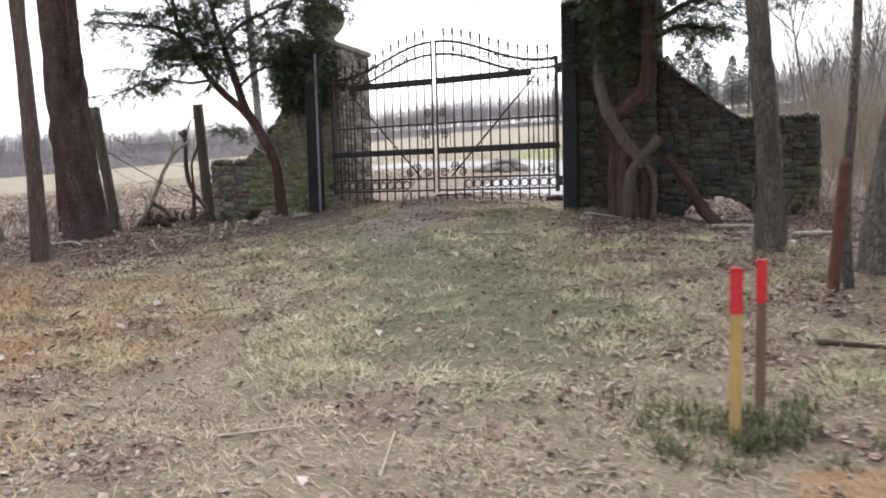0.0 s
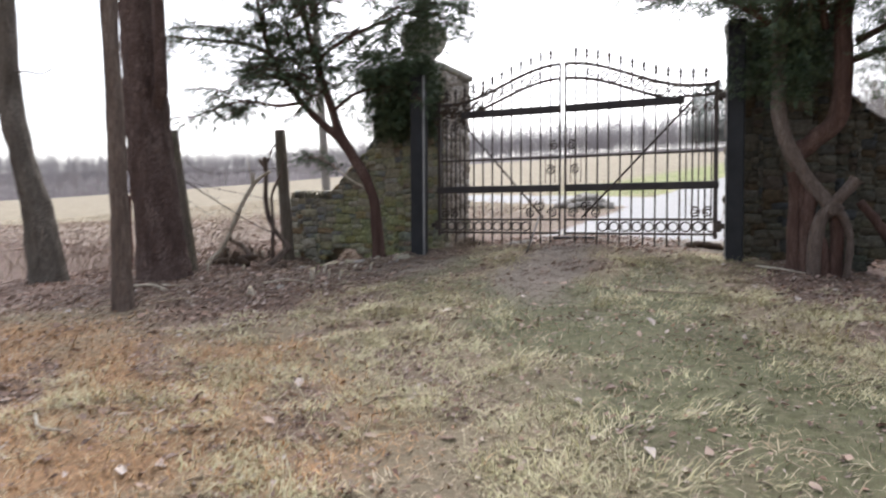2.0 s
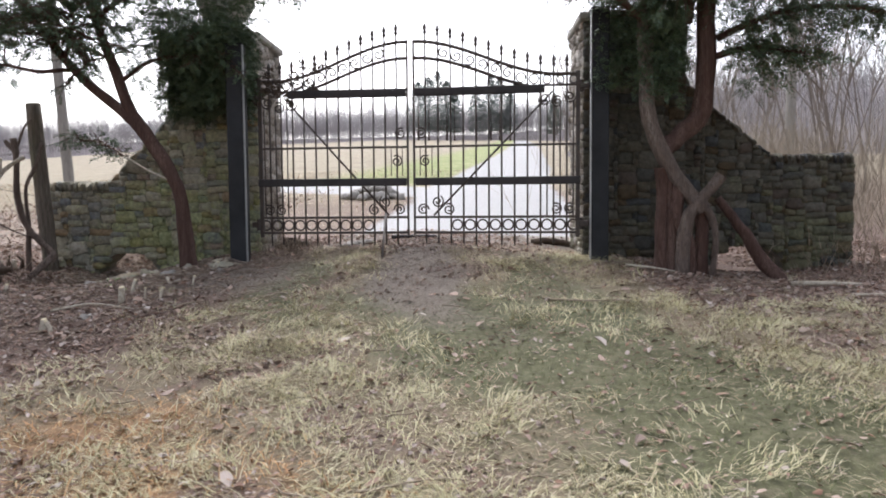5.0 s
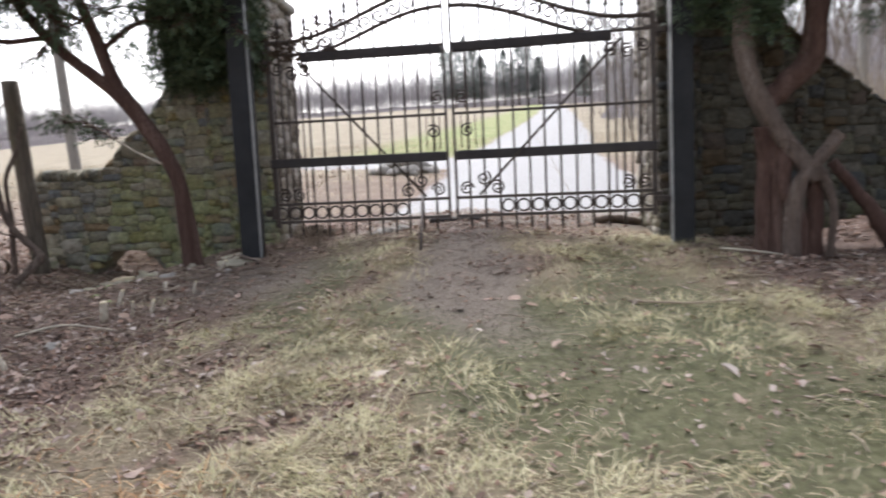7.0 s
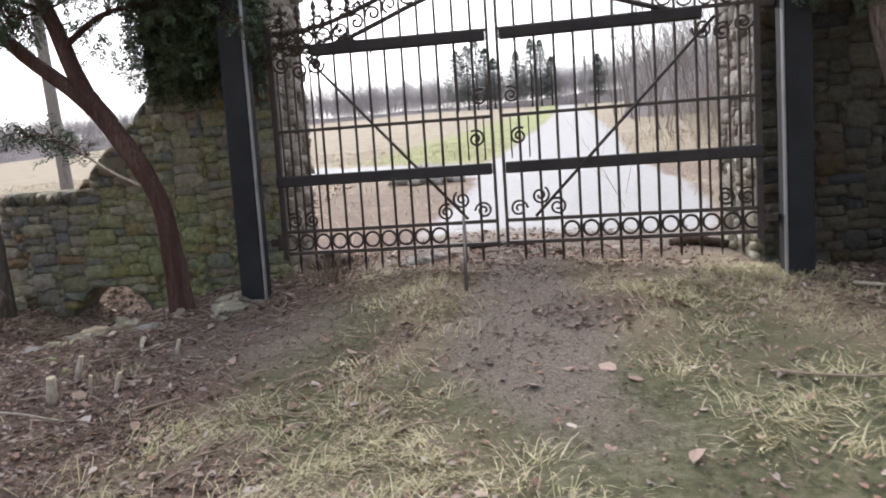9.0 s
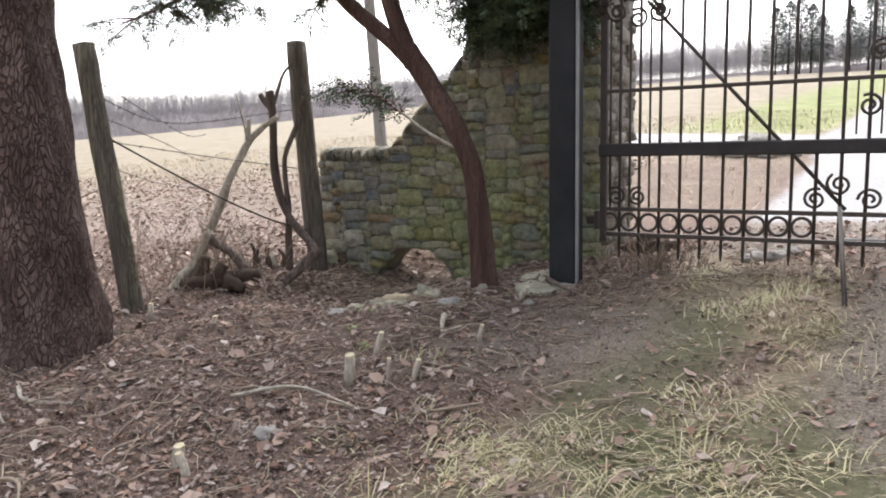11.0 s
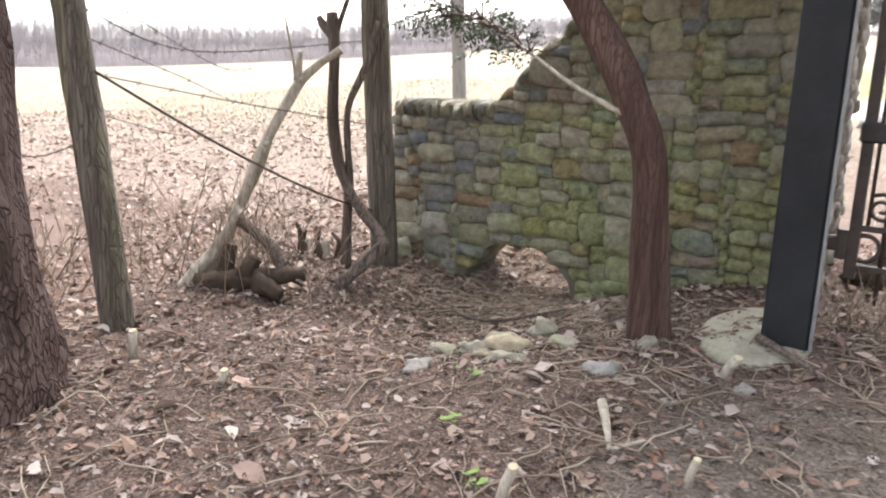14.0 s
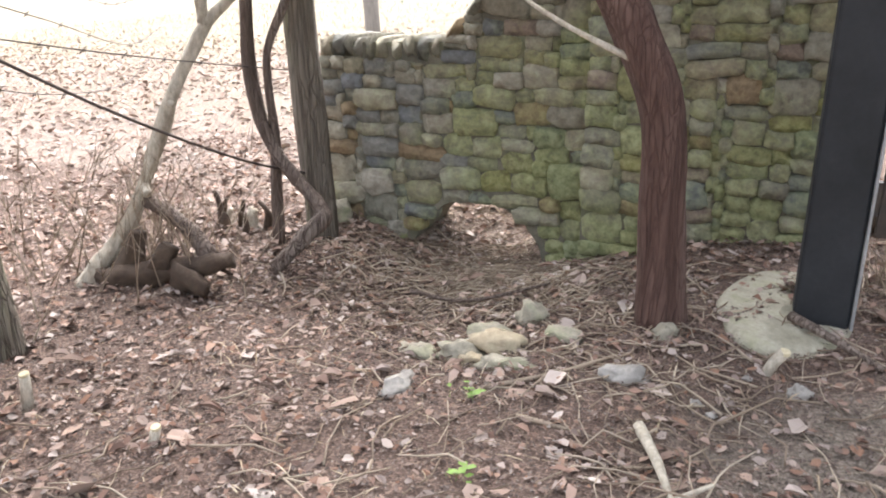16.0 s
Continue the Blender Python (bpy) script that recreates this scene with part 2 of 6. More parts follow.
M_POSTWOOD = bark_material("weathered_post_wood", [(0.13, 0.11, 0.09), (0.23, 0.20, 0.165), (0.21, 0.21, 0.12)], 46, (1, 1, 0.06), 0.01)
M_DEAD = surface("bare_dead_wood", [(0.33, 0.27, 0.20), (0.60, 0.54, 0.44), (0.47, 0.41, 0.31)], 9, 0.9, 0.8, 40, (1, 1, 0.4), depth=0.015, fine=0.6)
M_ROOT = surface("dark_root_wood", [(0.045, 0.03, 0.022), (0.12, 0.085, 0.06)], 7, 0.92, 0.7, 36, depth=0.015)
M_CUT = surface("fresh_cut_wood", [(0.55, 0.47, 0.30), (0.68, 0.60, 0.42)], 20, 0.8, 0.2, 60)
M_POLE = surface("utility_pole_wood", [(0.24, 0.225, 0.2), (0.36, 0.34, 0.31)], 5, 0.9, 0.4, 30, (1, 1, 0.2))
M_RUST = surface("rust_red_steel", [(0.085, 0.032, 0.022), (0.17, 0.065, 0.045)], 9, 0.8, 0.4, 60, depth=0.004)
M_STAKE = surface("pale_stake_wood", [(0.60, 0.38, 0.14), (0.74, 0.50, 0.22)], 6, 0.8, 0.3, 50, (3, 3, 0.3))
M_STAKE_OLD = surface("greyed_stake_wood", [(0.19, 0.11, 0.065), (0.29, 0.19, 0.12)], 6, 0.85, 0.3, 50, (3, 3, 0.3))
M_REDTIP = surface("red_marking_paint", [(0.72, 0.03, 0.04), (0.85, 0.06, 0.06)], 9, 0.6, 0.1, 40)
M_NEEDLE = surface("yew_needles", [(0.05, 0.08, 0.045), (0.08, 0.12, 0.06), (0.12, 0.165, 0.075), (0.085, 0.135, 0.09)], 3, 0.6, 0.0, 40, vary="island")
# Needle green paled towards blue-grey: distance haze mixed into the colour.
M_PINE = surface("hazed_conifer_needles", [(0.24, 0.29, 0.265), (0.31, 0.36, 0.325)], 3, 0.8, 0.0, 10, vary="island")
M_TUFT = surface("long_yellowed_grass", [(0.42, 0.37, 0.19), (0.60, 0.54, 0.32), (0.70, 0.64, 0.43), (0.50, 0.48, 0.24)], 2, 0.75, 0.0, 20, vary="island", fine=0.1)
M_STRAW = surface("dry_straw", [(0.30, 0.21, 0.13), (0.50, 0.41, 0.27), (0.66, 0.57, 0.42), (0.42, 0.31, 0.20), (0.58, 0.49, 0.34)], 2, 0.8, 0.0, 20, vary="island", fine=0.1)
M_RUSTGRASS = surface("rusty_dead_grass", [(0.34, 0.175, 0.08), (0.52, 0.29, 0.135), (0.64, 0.43, 0.23)], 2, 0.8, 0.0, 20, vary="island", fine=0.1)
M_BLADE = surface("dull_green_grass", [(0.085, 0.115, 0.036), (0.135, 0.155, 0.055), (0.22, 0.215, 0.10), (0.08, 0.12, 0.034)], 2, 0.75, 0.0, 20, vary="island", fine=0.1)
M_LEAF = surface("dead_leaves", [(0.22, 0.132, 0.098), (0.34, 0.212, 0.16), (0.43, 0.315, 0.255), (0.34, 0.19, 0.125), (0.13, 0.082, 0.064), (0.37, 0.28, 0.235), (0.52, 0.435, 0.385), (0.25, 0.18, 0.15), (0.18, 0.112, 0.085)], 2, 0.8, 0.0, 30, vary="island", fine=0.15)
M_CRUMB = surface("crumbled_leaf_and_bark", [(0.07, 0.05, 0.042), (0.14, 0.098, 0.08), (0.24, 0.18, 0.15), (0.10, 0.072, 0.06), (0.36, 0.30, 0.26)], 2, 0.85, 0.0, 30, vary="island", fine=0.15)
M_LEAF_PALE = surface("bleached_dead_leaves", [(0.26, 0.17, 0.13), (0.40, 0.28, 0.22), (0.52, 0.40, 0.335), (0.36, 0.235, 0.17), (0.46, 0.37, 0.32), (0.62, 0.54, 0.48)], 2, 0.8, 0.0, 30, vary="island", fine=0.15)
M_TWIG = surface("twigs", [(0.18, 0.13, 0.095), (0.34, 0.265, 0.195), (0.50, 0.42, 0.32)], 2, 0.9, 0.0, 30, vary="island", fine=0.15)
# Bark colour lifted to pale grey so it carries the haze of distance.
M_WOODS = surface("hazed_leafless_woods", [(0.37, 0.34, 0.345), (0.47, 0.435, 0.44), (0.42, 0.39, 0.395)], 0.5, 0.95, 0.0, 3, vary="island", fine=0.2)
M_BANK = surface("far_wooded_hill", [(0.115, 0.098, 0.10), (0.16, 0.14, 0.142), (0.20, 0.177, 0.178)], 0.12, 0.98, 0.5, 1.2, depth=0.5)
M_THICKET = surface("thicket_twigs", [(0.2, 0.165, 0.14), (0.30, 0.26, 0.225)], 1.0, 0.95, 0.0, 8, vary="island", fine=0.2)
M_DRYWEED = surface("tan_dead_weeds", [(0.34, 0.28, 0.21), (0.46, 0.39, 0.30), (0.27, 0.22, 0.17)], 1.0, 0.95, 0.0, 8, vary="island", fine=0.2)
M_WIRE = surface("rusty_wire", [(0.06, 0.045, 0.04), (0.11, 0.085, 0.075)], 20, 0.7, 0.0, 80)
M_ROCK = surface("field_rock", [(0.24, 0.215, 0.16), (0.38, 0.345, 0.27), (0.30, 0.31, 0.19)], 7, 0.9, 0.6, 45)
M_ROCK_TAN = surface("tan_rock", [(0.34, 0.28, 0.185), (0.48, 0.40, 0.28), (0.40, 0.36, 0.23)], 7, 0.9, 0.6, 45)
M_ROCK_GREY = surface("grey_rock", [(0.27, 0.25, 0.225), (0.44, 0.415, 0.38)], 7, 0.9, 0.6, 45)

# ---- mesh helpers ----


class Shape:
    """Collects verts and faces of one mesh."""

    def __init__(self):
        self.v, self.f = [], []

    def add(self, verts, faces):
        k = len(self.v)
        self.v.extend(verts)
        self.f.extend([tuple(i + k for i in f) for f in faces])
        return self

    def tube(self, pts, radii, sides=8, rough=0.0, lobes=0.0, seed=0.0, cap=True):
        pts = [Vector(p) for p in pts]
        n = len(pts)
        rings, ref = [], None
        for i, p in enumerate(pts):
            d = (pts[min(i + 1, n - 1)] - pts[max(i - 1, 0)]).normalized()
            if ref is None:
                ref = d.orthogonal().normalized()
            ref = (ref - d * ref.dot(d)).normalized()
            side = d.cross(ref)
            ring = []
            for j in range(sides):
                a = 2 * math.pi * j / sides
                r = radii[i]
                if rough or lobes:
                    q = p + (ref * math.cos(a) + side * math.sin(a)) * r
                    r *= 1 + rough * noise.noise(Vector((q.x * 9 + seed, q.y * 9, q.z * 3.0))) + lobes * noise.noise(Vector((math.cos(a) * 1.7 + seed, math.sin(a) * 1.7, i * 0.06)))
                ring.append(tuple(p + (ref * math.cos(a) + side * math.sin(a)) * r))
            rings.append(ring)
        verts = [v for ring in rings for v in ring]
        faces = [(i * sides + j, i * sides + (j + 1) % sides, (i + 1) * sides + (j + 1) % sides, (i + 1) * sides + j) for i in range(n - 1) for j in range(sides)]
        if cap:
            faces += [tuple(range(sides - 1, -1, -1)), tuple((n - 1) * sides + j for j in range(sides))]
        return self.add(verts, faces)

    def box(self, c, s, bevel=0.004, yaw=0.0):
        """A box at centre c with size s and chamfered edges."""
        hx, hy, hz = s[0] / 2, s[1] / 2, s[2] / 2
        b = min(bevel, hx * 0.9, hy * 0.9, hz * 0.9)
        rot = Matrix.Rotation(yaw, 3, "Z")
        pts, faces = chamfer(hx, hy, hz, b)
        return self.add([tuple(rot @ Vector(p) + Vector(c)) for p in pts], faces)

    def lathe(self, c, prof, sides=24):
        k = len(prof)
        verts = [(c[0] + r * math.cos(2 * math.pi * j / sides), c[1] + r * math.sin(2 * math.pi * j / sides), z) for r, z in prof for j in range(sides)]
        faces = [(i * sides + j, i * sides + (j + 1) % sides, (i + 1) * sides + (j + 1) % sides, (i + 1) * sides + j) for i in range(k - 1) for j in range(sides)]
        faces += [tuple(range(sides - 1, -1, -1)), tuple((k - 1) * sides + j for j in range(sides))]
        return self.add(verts, faces)


def chamfer(hx, hy, hz, b):
    pts, index = [], {}
    for sx in (-1, 1):
        for sy in (-1, 1):
            for sz in (-1, 1):
                for ax in range(3):
                    p = [sx * (hx - b), sy * (hy - b), sz * (hz - b)]
                    p[ax] = (sx * hx, sy * hy, sz * hz)[ax]
                    index[(sx, sy, sz, ax)] = len(pts)
                    pts.append(tuple(p))
    faces = []
    for ax in range(3):
        u, v = (ax + 1) % 3, (ax + 2) % 3
        for s in (-1, 1):
            loop = []
            for su, sv in ((-1, -1), (1, -1), (1, 1), (-1, 1)):
                k = [0, 0, 0]
                k[ax], k[u], k[v] = s, su, sv
                loop.append(index[(*k, ax)])
            faces.append(tuple(loop if s > 0 else loop[::-1]))
    for ax in range(3):
        u, v = (ax + 1) % 3, (ax + 2) % 3
        for su in (-1, 1):
            for sv in (-1, 1):
                k0, k1 = [0, 0, 0], [0, 0, 0]
                k0[ax], k1[ax] = -1, 1
                k0[u] = k1[u] = su
                k0[v] = k1[v] = sv
                loop = (index[(*k0, u)], index[(*k1, u)], index[(*k1, v)], index[(*k0, v)])
                faces.append(loop if su * sv > 0 else loop[::-1])
    for sx in (-1, 1):
        for sy in (-1, 1):
            for sz in (-1, 1):
                loop = tuple(index[(sx, sy, sz, a)] for a in range(3))
                faces.append(loop if sx * sy * sz > 0 else loop[::-1])
    return pts, faces


def mesh_of(name, shape, material, smooth=True):
    me = bpy.data.meshes.new(name)
    me.from_pydata(shape.v, [], shape.f)
    me.materials.append(material)
    me.polygons.foreach_set("use_smooth", [smooth] * len(me.polygons))
    me.update()
    return me


def part(name, shape, material, parent=None, label="", smooth=True):
    ob = new(name, mesh_of(name, shape, material, smooth))
    if parent:
        ob.parent = parent
        ob.matrix_parent_inverse = parent.matrix_world.inverted() if parent.type != "EMPTY" else Matrix.Translation(-parent.location)
    return tagged(ob, label)


def empty(name, at, label, category, group=""):
    ob = new(name)
    ob.empty_display_size = 0.2
    ob.location = at
    return tagged(ob, label, category, group)


def curve_through(pts, n=24):
    """A smooth polyline through a few points."""
    P = [Vector(p) for p in pts]
    P = [P[0] * 2 - P[1]] + P + [P[-1] * 2 - P[-2]]
    out = []
    segs = len(P) - 3
    per = max(2, n // segs)
    for k in range(segs):
        a, b, c, d = P[k:k + 4]
        for i in range(per):
            t = i / per
            out.append(0.5 * (2 * b + (c - a) * t + (2 * a - 5 * b + 4 * c - d) * t * t + (3 * b - a - 3 * c + d) * t ** 3))
    out.append(P[-2])
    return out


def limb(shape, pts, r0, r1, n=24, sides=10, rough=0.15, lobes=0.0, seed=0.0, flare=0.0):
    line = curve_through(pts, n)
    k = len(line) - 1
    radii = [r0 + (r1 - r0) * i / k + flare * math.exp(-i / k * 9) for i in range(k + 1)]
    shape.tube(line, radii, sides, rough, lobes, seed)
    return line


def smooth01(a, b, v):
    u = np.clip((v - a) / (b - a), 0, 1)
    return u * u * (3 - 2 * u)


def lump(shape, c, s, seed, rough=0.25, n=8, m=12):
    """A rounded irregular rock or clod."""
    verts, faces = [], []
    for i in range(n + 1):
        th = math.pi * i / n
        for j in range(m):
            ph = 2 * math.pi * j / m
            d = Vector((math.sin(th) * math.cos(ph), math.sin(th) * math.sin(ph), math.cos(th)))
            k = 1 + rough * noise.noise(d * 1.6 + Vector((seed, 0, 0))) + rough * 0.4 * noise.noise(d * 4 + Vector((seed, 3, 0)))
            verts.append((c[0] + d.x * s[0] * k, c[1] + d.y * s[1] * k, c[2] + d.z * s[2] * k))
    faces = [(i * m + j, (i + 1) * m + j, (i + 1) * m + (j + 1) % m, i * m + (j + 1) % m) for i in range(n) for j in range(m)]
    return shape.add(verts, faces)


# ---- ground ----
EDGE = 200.0


def height(x, y):
    """The lie of the land: a bank up to the gate, a hump in the drive, and a field that climbs to the woods."""
    x, y = np.asarray(x, float), np.asarray(y, float)
    near = np.interp(y, [-40, -1, 2.8, 6.2, 7, 8, 9, 10, 12, 16], [-2.6, -.52, -.25, .16, .27, .37, .45, .56, .66, .8])
    near = near + .18 * np.exp(-((x + 4.7) / 1.5) ** 2) * smooth01(7.5, 10, y)
    near = near - .12 * smooth01(-2.4, -.6, x) * smooth01(6, 10, y) - .10 * smooth01(8.6, 10.5, -x) * smooth01(6, 9, y)
    near = near - .36 * np.exp(-((x + 8.64) / .85) ** 2 - ((y - 11.3) / .8) ** 2) - .12 * np.exp(-((x + .5) / .75) ** 2 - ((y - 10.8) / 1.0) ** 2)
    near = near - .27 * np.exp(-((x + 8.9) / 1.0) ** 2 - ((y - 10.0) / .85) ** 2)
    az, r = np.degrees(np.arctan2(-(x + 5), y - 6)), np.hypot(x + 5, y - 6)
    s = np.interp(az, [-180, -90, -40, -1.6, 6, 13, 20, 41, 55, 75, 110, 180], [-1, 1, 4.0, 4.8, 4.9, 4.6, 4.3, 2.3, 1.15, .3, -1, -1])
    far = .72 + np.tan(np.radians(s)) * np.clip(np.minimum(r, EDGE + 40) - 6, 0, None)
    w = smooth01(10.8, 17, y + .35 * np.clip(-(x + 10.2), 0, None))
    return near * (1 - w) + far * w


def hz(x, y):
    return float(height(x, y))


def track_x(y):
    return np.interp(y, [-2, 2, 4, 6, 7, 8, 9, 11], [1.0, -1.4, -2.6, -3.7, -4.2, -4.6, -4.7, -4.65])


ROAD = [(-4.5, 10.6), (-4.1, 13), (-3.75, 16), (-3.7, 19), (-3.4, 25), (-2.4, 35), (-1.1, 50), (1.2, 80), (4.4, 125), (8.5, 190), (10, 260)]
BRANCH = [(-4.5, 21), (-8, 22.8), (-11, 24.4), (-13, 25.2)]


def from_line(x, y, line):
    d = np.full(np.shape(x), 1e9)
    for (ax, ay), (bx, by) in zip(line, line[1:]):
        t = np.clip(((x - ax) * (bx - ax) + (y - ay) * (by - ay)) / ((bx - ax) ** 2 + (by - ay) ** 2), 0, 1)
        d = np.minimum(d, np.hypot(x - ax - t * (bx - ax), y - ay - t * (by - ay)))
    return d


def wobble(x, y, s=0.7, k=0.0):
    return np.sin(x * s * 2.1 + 1.3 * np.sin(y * s * 1.7 + k)) * np.sin(y * s * 2.3 + 1.1 * np.sin(x * s * 1.9 + 2 + k))


def zones(x, y):
    """How much the ground is bare track, green, litter, road, field and green verge at a place."""
    x, y = np.asarray(x, float), np.asarray(y, float)
    wob = 0.35 * wobble(x, y)
    off = x - track_x(y)
    track = (1 - smooth01(0.1, 0.8, np.abs(off) + 0.5 * wob)) * smooth01(5.4, 9.2, y + wob) * (1 - smooth01(13, 15, y))
    track = np.maximum(track, 0.7 * (1 - smooth01(0.4, 1.3, np.hypot(x + 6.65, y - 9.0) + 0.5 * wob)))
    muddy = (1 - smooth01(1.5, 2.1, from_line(x, y, ROAD) + 0.3 * wob)) * smooth01(10.5, 11.5, y) * (1 - smooth01(11.6, 13.5, y + wob))
    track = np.maximum(track, muddy)
    green = (0.32 + 0.58 * smooth01(2.5, 5, y)) * (1 - smooth01(0.3, 1.6, np.abs(off - 0.65) / (1 + 0.45 * smooth01(3, 5, y)) + wob)) * (1 - smooth01(7.5, 9.5, y))
    green = np.maximum(green, 0.7 * smooth01(0.7, 1.0, np.abs(off) + wob) * (1 - smooth01(1.5, 2.3, np.abs(off) + wob)) * smooth01(6.2, 7.5, y) * (1 - smooth01(9.4, 10.1, y)))
    litter = np.maximum(smooth01(-5.9, -6.9, x + 0.7 * wob + 0.12 * (8 - y)) * smooth01(5.4, 6.8, y + wob + 0.5 * (x + 8) * (x > -8)), smooth01(-2.6, -1.6, x + wob) * smooth01(7.2, 8.3, y + wob))
    litter = np.maximum(litter, smooth01(9.3, 10.6, y + wob) * (1 - smooth01(0.9, 1.8, np.abs(x + 4.65) + wob)) * 0.55)
    patch = 0.6 * smooth01(0.3, 0.65, wobble(x, y, 1.25, 9.0)) * (1 - smooth01(9.5, 10.5, y)) * (1 - 0.6 * green)
    litter = np.maximum(litter, np.maximum(patch, smooth01(-6, -8, x) * smooth01(10, 11, y)))
    back = smooth01(12, 14, y + .3 * np.clip(-(x + 10.5), 0, 6))
    litter = litter * (1 - back * smooth01(16, 26, y - .3 * (x + 8)))
    road = np.maximum(1 - smooth01(1.5, 2.1, from_line(x, y, ROAD) + 0.25 * wob), 1 - smooth01(1.3, 1.9, from_line(x, y, BRANCH) + .25 * wob)) * smooth01(11.6, 13.5, y + wob)
    field = smooth01(11.9, 14, y + .3 * np.clip(-(x + 10.5), 0, 12)) * (1 - road) * (1 - muddy) * (1 - 0.6 * litter)
    verge = field * (1 - smooth01(3, 9, from_line(x, y, ROAD))) * smooth01(0.0, 3.0, -(x - np.interp(y, [p[1] for p in ROAD], [p[0] for p in ROAD]))) * smooth01(22, 27, y + .35 * (x + 8))
    return track, green, litter, road, field, verge


def rust(x, y):
    """Where the dead grass is rust-coloured."""
    x, y = np.asarray(x, float), np.asarray(y, float)
    a = smooth01(-3.2, -5.0, x + 0.35 * (y - 2) + .7 * wobble(x, y, .8)) * (1 - smooth01(4.6, 6.4, y + .4 * wobble(x, y, 1.1)))
    a = 0.85 * a * (0.6 + 0.4 * np.clip(0.5 + wobble(x, y, 1.3, 4.0), 0, 1))
    return np.maximum(a, 1 - smooth01(0.2, 0.5, np.hypot(x - 0.2, y - 2.25) + 0.15 * wobble(x, y, 3.0)))


def ground_sheet():
    def steps(a, b, fine, far):
        up = [b]
        g = fine
        while up[-1] < far:
            g *= 1.16
            up.append(up[-1] + g)
        return list(np.arange(a, b, fine)), up

    mid, right = steps(-15, 5, 0.1, 420)
    left = [-15 - (r - 5) for r in right[1:]][::-1]
    xs = np.array(left + mid + right)
    mid, top = steps(-2, 22, 0.1, 420)
    low = [-2 - (r - 22) for r in top[1:]][::-1]
    ys = np.array(low + mid + top)
    X, Y = np.meshgrid(xs, ys)
    tr, gr, li, ro, fi, ve = zones(X, Y)
    Z = height(X, Y)
    fade = 1 / (1 + np.hypot(X + 5, Y - 6) / 30)
    Z = Z + (1 - ro) * fade * (0.018 * wobble(X, Y, 2.3) + 0.012 * wobble(X, Y, 5.1, 1.0) + 0.006 * wobble(X, Y, 11.0, 2.0))
    ny, nx = X.shape
    sh = Shape()
    sh.v = np.stack([X, Y, Z], -1).reshape(-1, 3).tolist()
    idx = np.arange(nx * ny).reshape(ny, nx)
    sh.f = np.stack([idx[:-1, :-1], idx[:-1, 1:], idx[1:, 1:], idx[1:, :-1]], -1).reshape(-1, 4).tolist()
    ob = new("ground", mesh_of("ground", sh, M_GROUND))
    one = np.ones(nx * ny)
    for name, chans in (("zone_a", (tr, gr, li)), ("zone_b", (ro, fi, ve)), ("zone_c", (rust(X, Y), li * smooth01(10.9, 11.5, Y) * smooth01(-7.9, -8.3, X), tr * 0))):
        layer = ob.data.color_attributes.new(name, "FLOAT_COLOR", "POINT")
        layer.data.foreach_set("color", np.stack([c.ravel() for c in chans] + [one], -1).ravel().astype(np.float32))
    return tagged(ob, "grassy bank and drive with leaf litter, field and wet lane", "ground", kind="structure")


ground_sheet()

# ---- stone walls and gate pillars ----
WALL_Y, WALL_D = 11.12, 0.42
L_PROFILE = [(-9.88, -0.1), (-9.27, -0.1), (-9.25, 0.3), (-9.16, 0.46), (-9.02, 0.59), (-8.84, 0.655), (-8.66, 0.63), (-8.5, 0.53), (-8.4, 0.4), (-8.34, 0.2), (-8.32, -0.1), (-8.1, -0.1), (-8.1, 2.62), (-8.2, 2.42), (-8.38, 2.2), (-8.56, 2.03), (-8.74, 1.86), (-8.88, 1.7), (-9.02, 1.575), (-9.88, 1.56)]


def inside(poly, x, z):
    hit = False
    for (ax, az), (bx, bz) in zip(poly, poly[1:] + poly[:1]):
        if (az > z) != (bz > z) and x < (bx - ax) * (z - az) / (bz - az) + ax:
            hit = not hit
    return hit


def prism(poly, y0, y1):
    sh = Shape()
    n = len(poly)
    sh.v = [(x, y0, z) for x, z in poly] + [(x, y1, z) for x, z in poly]
    sh.f = [tuple(range(n)), tuple(range(2 * n - 1, n - 1, -1))] + [(i, i + n, (i + 1) % n + n, (i + 1) % n) for i in range(n)]
    return sh


def stone_mesh(name, material, seed):
    """A unit stone with a rounded uneven outline and a bulging face towards -y; scaled where it is laid."""
    rnd = random.Random(seed)
    n = 12
    power = rnd.uniform(0.3, 0.62)
    outline = []
    for j in range(n):
        a = 2 * math.pi * (j + 0.5) / n
        c, s = math.cos(a), math.sin(a)
        outline.append((0.5 * math.copysign(abs(c) ** power, c) * rnd.uniform(0.84, 1.1), 0.5 * math.copysign(abs(s) ** power, s) * rnd.uniform(0.8, 1.1)))
    sh = Shape()
    for y, k in ((0.5, 1.0), (-0.22, 1.0), (-0.42, 0.88)):
        sh.v += [(u * k, y + (rnd.uniform(-0.08, 0.08) if y < 0 else 0), w * k) for u, w in outline]
    sh.v.append((rnd.uniform(-0.15, 0.15), -0.5 - rnd.uniform(0, 0.12), rnd.uniform(-0.15, 0.15)))
    sh.f = [(r * n + j, r * n + (j + 1) % n, (r + 1) * n + (j + 1) % n, (r + 1) * n + j) for r in range(2) for j in range(n)]
    sh.f += [(2 * n + j, 2 * n + (j + 1) % n, 3 * n) for j in range(n)]
    return mesh_of(name, sh, material, True)


def stone_set(material):
    return [stone_mesh("stone", material, 40 + k) for k in range(16)]


